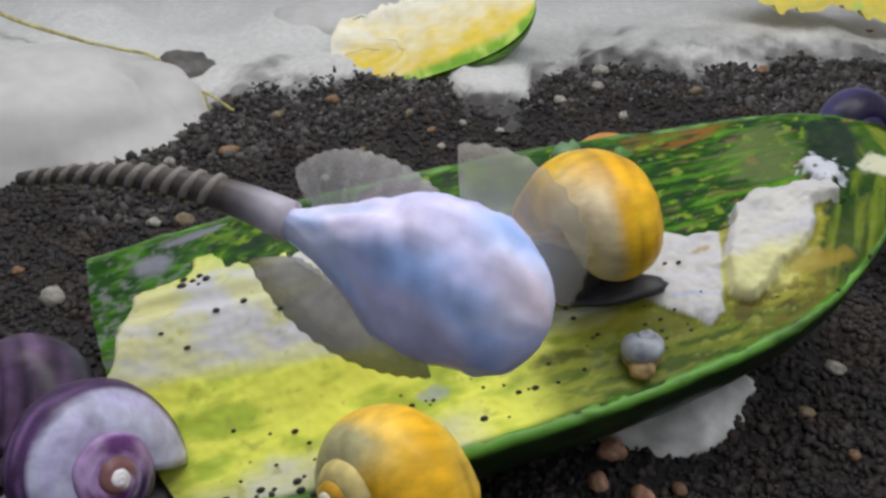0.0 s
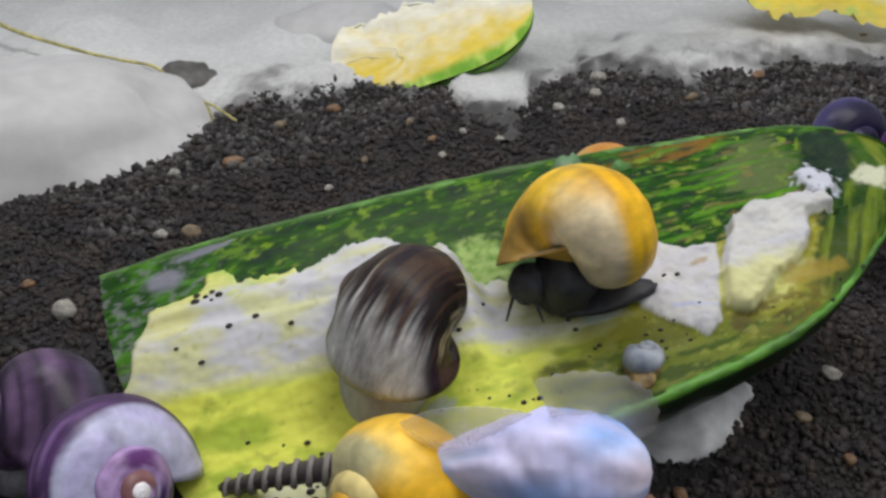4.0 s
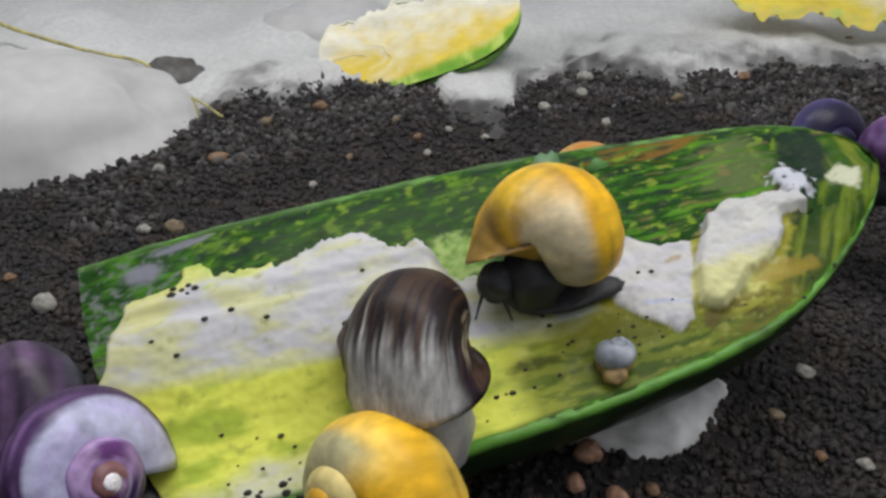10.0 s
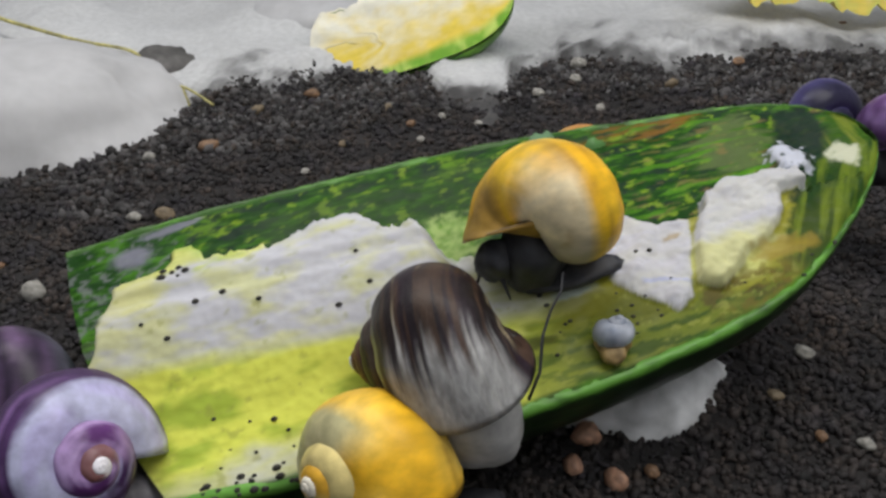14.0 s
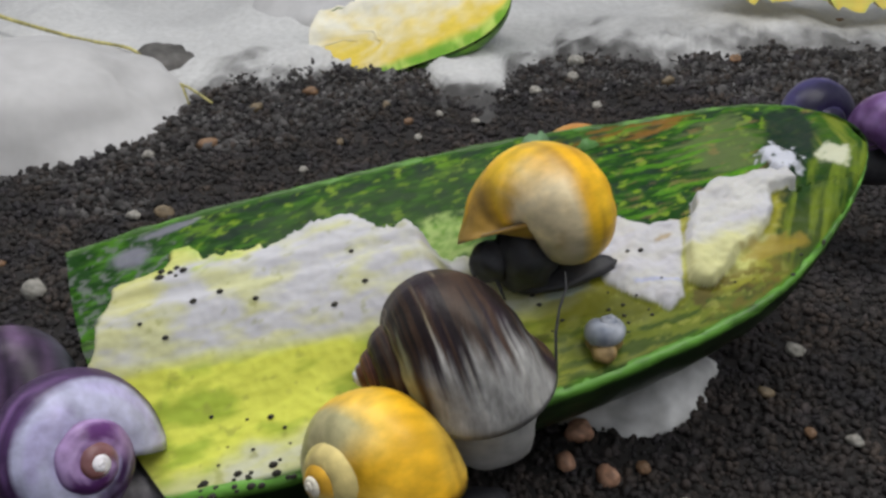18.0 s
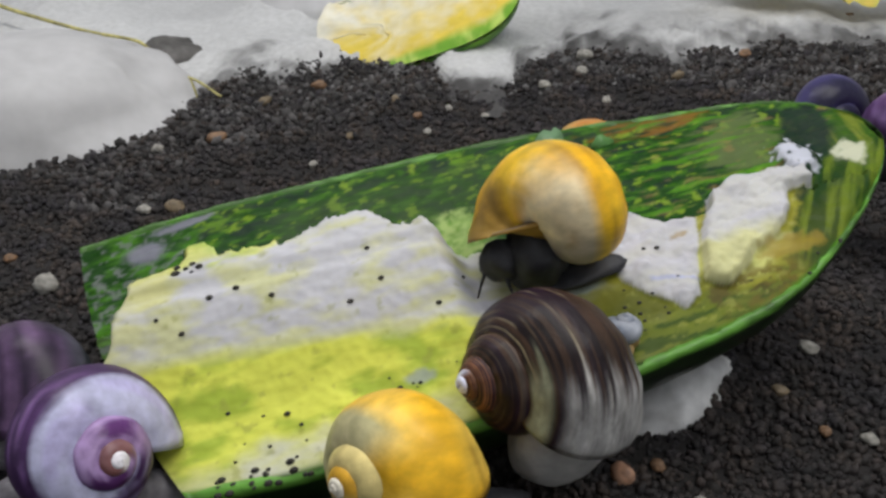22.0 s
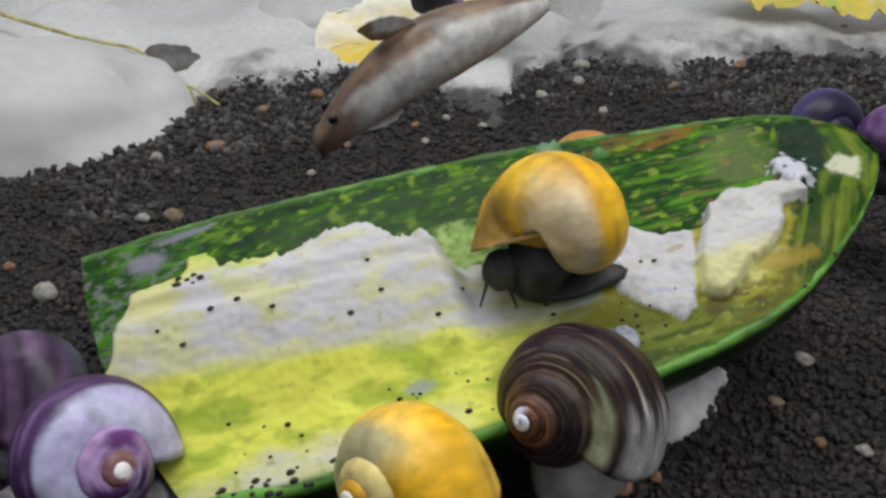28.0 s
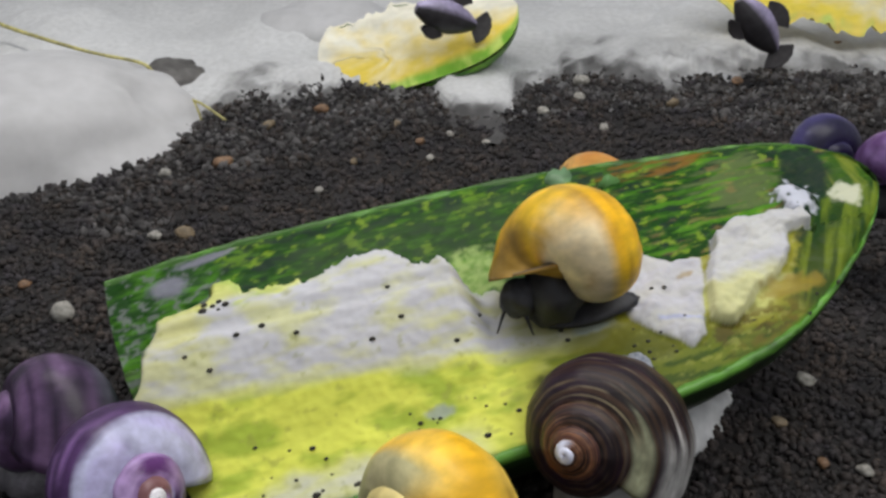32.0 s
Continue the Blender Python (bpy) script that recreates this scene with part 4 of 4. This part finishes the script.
# ---- the twig on the pale stone ----
TWIG_LINE = [  # bends of the twig
    (-23.69, 42.86, 2.92),
    (-21.51, 41.46, 2.43),
    (-19.01, 40.13, 2.05),
    (-16.35, 38.83, 1.71),
    (-13.80, 37.62, 1.54),
    (-12.96, 36.81, 1.10),
    (-12.11, 35.96, 0.60),
    (-10.72, 34.84, 0.61),
    (-9.21, 33.04, 0.45),
]


def twig_pts(n=6):
    """A smooth line through the twig's bends."""
    p = [Vector(v) for v in TWIG_LINE]
    p = [2 * p[0] - p[1]] + p + [2 * p[-1] - p[-2]]
    out = []
    for i in range(1, len(p) - 2):
        for k in range(n):
            t = k / n
            out.append(0.5 * (2 * p[i] + (p[i + 1] - p[i - 1]) * t + (2 * p[i - 1] - 5 * p[i] + 4 * p[i + 1] - p[i + 2]) * t * t + (3 * p[i] - p[i - 1] - 3 * p[i + 1] + p[i + 2]) * t ** 3))
    return out + [p[-2]]


tw = thing("twig", at(0, 0, 0), "thin yellowish twig lying along the pale stone", "twig")
line = twig_pts()
part("stem", tube("stem", line, [0.11 - 0.06 * i / len(line) for i in range(len(line))], TWIG, 8), tw)
q = line[-8]
part("side_shoot", tube("side_shoot", [(q.x, q.y, q.z), (q.x + 0.3, q.y - 0.5, q.z - 0.5), (q.x + 0.5, q.y - 1.0, q.z - 1.1)], [0.06, 0.05, 0.03], TWIG, 6), tw)

# ---- single pebbles ----
PEB = [  # x, y, radius, colour
    (-8.56, 23.59, 0.26, (0.24, 0.18, 0.11)),
    (-9.52, 23.57, 0.18, (0.42, 0.4, 0.36)),
    (-4.68, 26.84, 0.16, (0.42, 0.4, 0.36)),
    (-10.63, 18.90, 0.31, (0.42, 0.4, 0.36)),
    (-10.46, 28.31, 0.21, (0.42, 0.4, 0.36)),
    (-8.54, 29.24, 0.28, (0.27, 0.155, 0.085)),
    (-1.19, 30.99, 0.16, (0.27, 0.155, 0.085)),
    (-0.80, 29.62, 0.15, (0.42, 0.4, 0.36)),
    (0.01, 31.70, 0.14, (0.42, 0.4, 0.36)),
    (1.41, 30.92, 0.14, (0.42, 0.4, 0.36)),
    (6.27, 38.10, 0.34, (0.42, 0.4, 0.36)),
    (6.27, 32.10, 0.20, (0.42, 0.4, 0.36)),
    (5.75, 35.54, 0.23, (0.42, 0.4, 0.36)),
    (-5.51, 35.01, 0.27, (0.27, 0.155, 0.085)),
    (19.67, 41.77, 0.36, (0.27, 0.155, 0.085)),
    (13.30, 37.26, 0.25, (0.27, 0.155, 0.085)),
    (7.34, 12.87, 0.11, (0.27, 0.155, 0.085)),
    (3.91, 12.26, 0.13, (0.27, 0.155, 0.085)),
    (4.00, 33.85, 0.22, (0.42, 0.4, 0.36)),
    (-12.58, 20.92, 0.15, (0.27, 0.155, 0.085)),
    (-2.16, 32.98, 0.18, (0.24, 0.18, 0.11)),
    (8.19, 12.76, 0.14, (0.42, 0.4, 0.36)),
    (4.53, 11.50, 0.10, (0.42, 0.4, 0.36)),
    (9.61, 34.45, 0.23, (0.24, 0.18, 0.11)),
    (-7.46, 33.07, 0.22, (0.24, 0.18, 0.11)),
    (-3.66, 29.44, 0.15, (0.24, 0.18, 0.11)),
    (8.01, 15.56, 0.18, (0.42, 0.4, 0.36)),
    (6.91, 14.20, 0.14, (0.24, 0.18, 0.11)),
    (2.78, 13.11, 0.26, (0.52, 0.29, 0.19)),
    (2.40, 12.33, 0.20, (0.52, 0.29, 0.19)),
    (3.15, 11.98, 0.22, (0.52, 0.29, 0.19)),
]
for k, (x, y, r, c) in enumerate(PEB):
    pb = new("pebble", lump("pebble", r * 1.25, r * 0.95, r * 0.85, PEBBLE, k * 1.7, 0.3, 1.1, 14, 9, c))
    pb.matrix_basis = at(x, y, ground_z(x, y) + r * 0.45 + 0.05, 12 * (k % 3), 8, 40 * k)
    tagged(pb, {"o": "orange-brown pebble", "w": "pale whitish pebble", "t": "tan pebble"}["o" if c[0] > 2.9 * c[2] and c[0] < 0.5 else "w" if c[2] > 0.3 else "t"] + " lying on the dark gravel", "pebble", "loose pebbles")


# ---- fish ----
def body_mesh(name, L, prof, mat, tint, n=40, m=28, ruffle=0.03, arch=0.0):
    """A fish's body along x, its head at +x. prof(s): half breadth and half depth, s from the tail to the nose."""
    v, c = [], []
    for i in range(n):
        s = i / (n - 1)
        b, h = prof(s)
        for j in range(m):
            a = 2 * math.pi * j / m
            k = 1 + ruffle * fuzz(s * 5, math.cos(a) * 1.5, math.sin(a) * 1.5, 1.2)
            v.append(((s - 0.5) * L, b * k * math.cos(a), h * k * math.sin(a) - arch * max(0.0, s - 0.35) ** 2))
            c.append(tint(s, math.sin(a), math.cos(a)))
    return mesh_from(name, v, grid_faces(n, m, True) + [tuple(reversed(range(m))), tuple(range((n - 1) * m, n * m))], mat, c)


def fin_mesh(name, span, reach, rays, mat, tint, curl=0.3, thick=0.05, fan=1.9):
    """A ribbed fan: its root along x, opening towards +z."""
    n, m = rays * 2 + 1, 10
    v, c = [], []
    for side in (-1, 1):
        for i in range(n):
            s = i / (n - 1)
            a = (s - 0.5) * fan
            edge = reach * (0.75 + 0.25 * math.sin(math.pi * s)) * (1 + 0.04 * (i % 2))
            for j in range(m):
                t = j / (m - 1)
                y = side * thick * (1 - 0.8 * t) * (1.5 if i % 2 else 0.5) + curl * t * t
                v.append((span * (s - 0.5) + math.sin(a) * edge * t, y, math.cos(a) * edge * t))
                c.append(tint(s, t))
    f = grid_faces(n, m)
    k = n * m
    f = f + [tuple(reversed([q + k for q in p])) for p in f]
    for i in range(n - 1):
        f.append((i * m + m - 1, k + i * m + m - 1, k + (i + 1) * m + m - 1, (i + 1) * m + m - 1))
    return mesh_from(name, v, f, mat, c)


def pale_tint(s, up, side):
    f = fuzz(s * 2.2, up * 0.8, side * 0.8, 1.0)
    c = mix((0.82, 0.80, 0.97), (0.34, 0.52, 1.0), clamp(0.42 + smooth(0.2, 0.6, s) * smooth(1.0, 0.72, s) - 0.3 * up + 0.7 * f))
    return mix(c, (0.88, 0.68, 0.86), 0.45 * smooth(0.0, 0.45, fuzz(s * 1.6 + 5, up * 0.7, side * 0.7, 1.0)) + 0.35 * smooth(0.82, 0.95, s) * smooth(0.2, -0.4, up))


def fin_tint(s, t):
    return mix((0.86, 0.83, 0.86), (0.66, 0.63, 0.62), clamp(0.2 + t * 0.6 + 0.4 * math.sin(s * 60)))


def girth(s):
    return max(0.03, (0.16 + 0.84 * smooth(-0.05, 0.62, s)) * math.sqrt(max(0.0, 1 - max(0.0, (s - 0.62) / 0.38) ** 2.6)))


fish = thing("pale_fish", at(0, -4, 12), "pale iridescent lavender-blue fish with ribbed fins and a ringed tail", "fish")
trunk = part("body", body_mesh("body", 3.7, lambda s: (0.80 * girth(s), (1.12 - 0.12 * smooth(0.3, 0.0, s)) * girth(s)), FISH, pale_tint, n=70, m=44, ruffle=0.11), fish)
part("back_fin", fin_mesh("back_fin", 1.2, 0.72, 17, RIBBED, fin_tint, 0.35, fan=2.3), fish, "ribbed translucent back fin", at(-0.75, 0.1, 0.40, 0, -8, 0))
part("side_fin", fin_mesh("side_fin", 0.9, 1.15, 12, RIBBED, lambda s, t: mix((0.72, 0.68, 0.62), (0.16, 0.145, 0.13), clamp(0.75 * smooth(0.45, 0.95, t) * smooth(0.25, 0.6, s) * (0.6 + 0.5 * math.sin(s * 75)))), 0.25, fan=2.2), fish, "ribbed translucent side fin", at(0.80, 0.35, 0.40, -15, 44, 0))
part("belly_fin", fin_mesh("belly_fin", 1.7, 0.75, 14, FRILL, lambda s, t: mix((0.60, 0.57, 0.50), (0.07, 0.065, 0.055), clamp(0.1 + 0.8 * smooth(0.4, 0.9, t) + 0.4 * math.sin(s * 88))), -0.2, fan=2.2), fish, "dark-ribbed frill under the body", at(-0.55, -0.30, -0.45, 15, 195, 0))
stalk = part("tail", tube("tail", [(-0.29 * i, 0, 0.02 - 0.016 * i ** 1.75) for i in range(16)], [0.26 * 0.93 ** i + 0.02 for i in range(16)], FISH, 12, [mix((0.50, 0.47, 0.58), (0.060, 0.052, 0.050), smooth(0, 3, i)) for i in range(16)]), fish, "ringed tail", at(-1.65, 0, 0))
for i in range(11):
    k = 4 + i
    cx, cz, cr = -0.29 * k, 0.02 - 0.016 * k ** 1.75, 0.26 * 0.93 ** k + 0.035
    rg = [(cx + 0.05 * math.sin(a), cr * math.cos(a), cz + cr * math.sin(a)) for a in [0.5236 * q for q in range(13)]]
    part("tail_ring", tube("tail_ring", rg, [0.062] * 13, FISH, 6, [(0.20, 0.18, 0.17)] * 13), stalk)


def brown_tint(s, up, side):
    f = fuzz(s * 5, up, side, 1.3)
    c = mix((0.07, 0.043, 0.03), (0.22, 0.14, 0.09), clamp(0.4 + 0.9 * f))
    c = mix(c, (0.56, 0.55, 0.54), 0.92 * smooth(0.75, 0.45, up + 0.25 * f) * smooth(0.92, 0.72, s + 0.1 * f))
    return mix(c, (0.45, 0.28, 0.18), 0.6 * smooth(-0.55, -0.8, up))


cat = thing("brown_fish", at(60, 60, 6), "mottled brown fish with a grey flank and forked tail", "fish")
part("body", body_mesh("body", 7.6, lambda s: (0.95 * math.sin(math.pi * clamp(0.06 + 0.86 * s)) ** 0.7, 1.0 * math.sin(math.pi * clamp(0.06 + 0.86 * s)) ** 0.8), BROWN, brown_tint, arch=3.4), cat)
part("back_fin", fin_mesh("back_fin", 1.1, 0.7, 7, BROWN, lambda s, t: brown_tint(s, 1 - t, 0), 0.2), cat, "raised brown back fin", at(0.8, 0, 0.68, 0, -20, 0))
for k, a in ((0, 24), (1, -24)):
    part("tail_lobe", fin_mesh("tail_lobe", 0.3, 1.9, 6, FIN, lambda s, t: mix((0.42, 0.38, 0.35), (0.78, 0.77, 0.78), t), 0.1, fan=0.7), cat, "tail lobe", at(-3.65, 0, 0.1, 0, -90 + a, 0) @ at(0, 0, 0))
for k in (-1, 1):
    part("side_fin", fin_mesh("side_fin", 0.5, 1.1, 6, BROWN, lambda s, t: brown_tint(s, 0.2, t), 0.2), cat, "side fin", at(1.9, k * 0.6, -0.9, k * 110, -10, 0))
    part("eye", lump("eye", 0.14, 0.08, 0.14, EYE_M, 1.0, 0.0), cat, "", at(3.1, k * 0.56, -0.62))

imp = thing("small_dark_fish", at(0, 80, 30), "small dark grey fish with a lavender sheen near the far courgette", "fish")
# the lavender highlight along the back is painted into the body's tint
part("body", body_mesh("body", 3.0, lambda s: (0.5 * math.sin(math.pi * clamp(0.06 + 0.86 * s)) ** 0.8, 0.75 * math.sin(math.pi * clamp(0.06 + 0.86 * s)) ** 0.8), BROWN, lambda s, up, side: mix((0.028, 0.026, 0.03), (0.34, 0.30, 0.46), smooth(0.2, 0.7, up))), imp)
part("tail_fin", fin_mesh("tail_fin", 0.4, 0.9, 6, BROWN, lambda s, t: (0.08, 0.075, 0.08), 0.1), imp, "", at(-1.35, 0, 0, 0, -90, 0))
part("back_fin", fin_mesh("back_fin", 0.7, 0.7, 6, BROWN, lambda s, t: (0.075, 0.07, 0.075), 0.1), imp, "", at(-0.2, 0, 0.6))
for k in (-1, 1):
    part("belly_fin", fin_mesh("belly_fin", 0.3, 0.6, 4, BROWN, lambda s, t: (0.04, 0.036, 0.04), 0.1), imp, "", at(0.5, k * 0.2, -0.5, k * 12, 180, 0))


second = copy_thing(imp, at(12, 80, 30))
tagged(second, "small dark grey fish over the pale silt", "fish")


# ---- what moves ----
def heading(x, y, z, forward, up=Vector((0, 0, 1))):
    """A pose in centimetres: local +x goes forward, +z as near to up as it can."""
    f = Vector(forward).normalized()
    s = Vector(up).cross(f).normalized()
    return Matrix.Translation(Vector((x, y, z)) * CM) @ Matrix((f, s, f.cross(s))).transposed().to_4x4()


def spin(x, y, z, apex, mouth):
    return Matrix.Translation(Vector((x, y, z)) * CM) @ turn_to(Vector(apex), Vector(mouth))


def motions():
    # the streaked snail: seconds, place, direction of its tip
    walk(snail_s, [(t, spin(x, y, z, view_dir(r, u, n), view_dir(a, b, c))) for t, x, y, z, r, u, n, a, b, c in [
        (0, -1.53, 14.88, 3.57, -0.66, 0.5, -0.5, 0.2, -0.85, -0.35),
        (1.2, -1.51, 14.22, 3.80, -0.66, 0.5, -0.5, 0.2, -0.85, -0.35),
        (3.2, -1.47, 13.30, 3.65, -0.7, 0.48, -0.48, 0.2, -0.85, -0.38),
        (5.5, -1.03, 12.00, 3.48, -0.78, 0.4, -0.46, 0.2, -0.85, -0.4),
        (6.5, -0.93, 11.87, 3.51, -0.82, 0.33, -0.46, 0.18, -0.84, -0.44),
        (8, -0.71, 11.79, 3.47, -0.86, 0.2, -0.45, 0.12, -0.82, -0.52),
        (10, -0.59, 11.74, 3.49, -0.88, 0.08, -0.45, 0.08, -0.78, -0.6),
        (12, -0.29, 11.54, 3.52, -0.92, -0.05, -0.38, 0.04, -0.72, -0.68),
        (13.5, -0.07, 11.49, 3.32, -0.93, -0.15, -0.3, 0, -0.7, -0.7),
        (14.5, 0.01, 11.40, 3.32, -0.93, -0.2, -0.2, 0, -0.7, -0.7),
        (16.5, 0.14, 11.25, 3.28, -0.92, -0.25, -0.05, 0, -0.7, -0.7),
        (18, 0.30, 11.23, 3.33, -0.92, -0.22, 0.08, 0, -0.68, -0.7),
        (19, 0.53, 11.40, 3.23, -0.92, -0.16, 0.18, 0, -0.65, -0.72),
        (20, 0.98, 11.41, 3.30, -0.9, -0.1, 0.28, -0.05, -0.62, -0.75),
        (22, 1.59, 11.31, 2.81, -0.84, -0.05, 0.5, -0.15, -0.6, -0.75),
        (24, 1.80, 11.43, 2.49, -0.74, -0.05, 0.64, -0.25, -0.62, -0.7),
        (25.5, 1.93, 11.52, 2.36, -0.68, -0.05, 0.7, -0.35, -0.62, -0.65),
        (28, 2.23, 11.50, 2.21, -0.62, -0.05, 0.77, -0.45, -0.65, -0.55),
        (30, 2.09, 11.43, 2.22, -0.56, -0.05, 0.82, -0.5, -0.65, -0.5),
        (32, 2.39, 11.19, 2.37, -0.5, -0.05, 0.85, -0.5, -0.65, -0.5),
    ]])
    # its long feeler comes out for a while and is drawn in again
    walk(long_feeler, [(t, at(x, y, z)) for t, x, y, z in [(0, 0.3, 0.0, 1.5), (12.5, 0.3, 0.0, 1.5), (13.7, 0, 0, 0), (19, 0, 0, 0), (20.5, 0.3, 0.0, 1.5), (32, 0.3, 0.0, 1.5)]])
    # the yellow snail creeps along the flesh
    walk(snail_a, [(t, at(x, y, z, 0, 0, turn)) for t, x, y, z, turn in [
        (0, 2.26, 13.84, 4.62, -14),
        (1.5, 2.23, 13.97, 4.65, -6),
        (3, 2.14, 13.93, 4.64, -3),
        (6, 2.09, 13.9, 4.63, 0),
        (9, 1.99, 13.89, 4.61, 0),
        (13, 2.01, 13.91, 4.62, 0),
        (17, 2.06, 13.9, 4.62, 0),
        (21, 1.95, 13.86, 4.6, 0),
        (25, 1.92, 13.91, 4.62, 0),
        (28, 2.00, 13.92, 4.63, 0),
        (32, 2.01, 13.91, 4.62, 0),
    ]])
    # the front yellow snail creeps along the courgette's edge
    walk(snail_b, [(t, at(x, y, z)) for t, x, y, z in [
        (0, -1.23, 10.22, 2.07),
        (7, -1.13, 9.72, 2.53),
        (10, -1.08, 9.78, 2.41),
        (14, -1.12, 10.00, 2.28),
        (17, -0.99, 9.77, 2.47),
        (21, -0.88, 9.76, 2.38),
        (25, -0.82, 9.76, 2.40),
        (28, -0.70, 9.66, 2.44),
        (31, -0.69, 9.35, 2.70),
        (32, -0.70, 9.26, 2.78),
    ]])
    # the pale fish: seconds, place, heading
    walk(fish, [(t, heading(x, y, z, view_dir(r, u, n), view_dir(a, b, c))) for t, x, y, z, r, u, n, a, b, c in [
        (0, -0.7, 9.3, 6.45, 0.85, -0.35, 0.2, 0.1, 0.75, 0.6),
        (0.5, -0.42, 9.05, 5.62, 0.85, -0.4, 0.2, 0.1, 0.75, 0.6),
        (1, -0.58, 9.07, 5.05, 0.85, -0.35, 0.2, 0.1, 0.75, 0.6),
        (1.5, -0.25, 9.15, 4.36, 0.88, -0.25, 0.2, 0.1, 0.75, 0.6),
        (2, 0.05, 9.43, 3.97, 0.9, -0.2, 0.2, 0.1, 0.75, 0.6),
        (3, 0.13, 9.8, 3.42, 0.93, -0.12, 0.1, 0.1, 0.75, 0.6),
        (3.5, 0.41, 9.73, 3.23, 0.95, -0.05, 0.1, 0.1, 0.68, 0.72),
        (5.5, 1.93, 9.64, 2.95, 0.97, 0.1, 0, 0.1, 0.3, 0.95),
        (6, 2.86, 9.72, 3.03, 0.93, 0.28, 0, 0.1, 0.3, 0.95),
        (6.4, 3.85, 9.88, 3.34, 0.88, 0.4, 0, 0.1, 0.3, 0.95),
        (7, 5.01, 11.25, 3, 0.85, 0.48, 0, 0.1, 0.3, 0.95),
        (7.5, 6.34, 11.21, 2.76, 0.85, 0.45, 0, 0.1, 0.3, 0.95),
        (8, 7.15, 11.1, 2.75, 0.88, 0.38, 0, 0.1, 0.3, 0.95),
        (8.5, 7.75, 11.2, 2.75, 0.9, 0.33, 0, 0.1, 0.3, 0.95),
        (9, 9.7, 11.3, 2.8, 0.9, 0.3, 0, 0.1, 0.3, 0.95),
        (9.5, 12.2, 11.4, 2.9, 0.9, 0.3, 0, 0.1, 0.3, 0.95),
        (11, 17.05, 11.71, 3.33, 0.9, 0.3, 0, 0.1, 0.3, 0.95),
        (32, 17.54, 11.11, 4.25, 0.9, 0.3, 0, 0.1, 0.3, 0.95),
    ]])
    # its tail swings
    walk(stalk, [(t, at(-1.65, 0, 0, 0, a, 0)) for t, a in [(0, 8), (0.5, -6), (1, -17), (1.5, -19), (2, -20), (3, -10), (3.5, -6), (5.5, 0), (32, 0)]])
    walk(cat, [(t, heading(x, y, z, view_dir(r, u, n))) for t, x, y, z, r, u, n in [
        (0, 27.71, 31.48, 8.67, -0.9, -0.1, 0),
        (26, 26.3, 30.59, 8.54, -0.9, -0.1, 0),
        (27.5, 8.06, 23.98, 6.26, -0.92, -0.2, 0),
        (27.7, 4.39, 24.20, 5.53, -0.9, -0.3, 0.05),
        (27.9, 0.86, 23.84, 5.44, -0.9, -0.34, 0.1),
        (28.1, -1.88, 23.04, 4.73, -0.88, -0.4, 0.1),
        (28.3, -4.07, 21.84, 3.27, -0.82, -0.48, 0.1),
        (28.6, -5.68, 20.69, 2.53, -0.8, -0.5, 0.1),
        (29, -6.87, 19.74, 2.21, -0.84, -0.44, 0.1),
        (29.3, -7.52, 18.99, 2.06, -0.86, -0.4, 0.1),
        (29.6, -7.77, 18.54, 2.07, -0.88, -0.36, 0.1),
        (29.9, -7.91, 18.13, 2.24, -0.87, -0.38, 0.1),
        (30.2, -8.32, 17.46, 2.35, -0.88, -0.36, 0.1),
        (30.4, -9.59, 16.64, 2.74, -0.92, -0.25, 0.1),
        (30.6, -10.87, 15.77, 3.12, -0.95, -0.15, 0.1),
        (30.8, -12.31, 14.78, 4.02, -0.95, -0.1, 0.1),
        (31.1, -14.39, 13.44, 5.09, -0.95, -0.1, 0.1),
        (32, -15.32, 12.79, 5.51, -0.95, -0.1, 0.1),
    ]])
    walk(imp, [(t, heading(x, y, z, view_dir(r, u, n))) for t, x, y, z, r, u, n in [
        (0, 7.2, 44.51, 8.68, 0.3, 0.9, 0),
        (4, 6.76, 43.42, 7.74, 0.3, 0.9, 0),
        (5.5, 6.19, 39.98, 1.79, 0.9, 0.15, 0.2),
        (7.2, 6.16, 39.95, 1.92, 0.9, 0.1, 0.2),
        (8, 6.87, 40.08, 1.99, 0.9, 0.2, 0.1),
        (8.6, 12.05, 40.43, 2.26, 0.9, 0.2, 0.1),
        (9.2, 15.97, 40.52, 2.19, 0.8, 0.4, 0.1),
        (10.5, 16.99, 43.47, 8, 0.2, 0.9, 0),
        (26, 1.66, 41.53, 8.04, -0.3, 0.8, 0),
        (27.6, 0.15, 39.23, 4.42, -0.5, 0.6, 0.2),
        (28.2, -0.35, 38.38, 3.15, -0.7, 0.3, 0.4),
        (30, -0.92, 38.25, 3.02, -0.7, 0.3, 0.4),
        (31, -0.08, 38.02, 2.80, -0.75, 0.2, 0.4),
        (32, 0.02, 38.06, 3.24, -0.8, 0.15, 0.4),
    ]])
    walk(second, [(t, heading(x, y, z, view_dir(r, u, n))) for t, x, y, z, r, u, n in [
        (0, 13.93, 37.87, 11.63, -0.3, 0.8, 0),
        (28.5, 14.53, 37.06, 9.88, -0.3, 0.6, 0),
        (30, 14.49, 36.32, 5.06, -0.5, 0.5, 0.2),
        (30.5, 13.48, 36.14, 2.88, -0.6, 0.4, 0.3),
        (31.5, 13.13, 36.06, 2.93, -0.6, 0.4, 0.3),
        (32, 13.29, 35.99, 3.13, -0.5, 0.5, 0.3),
    ]])


motions()
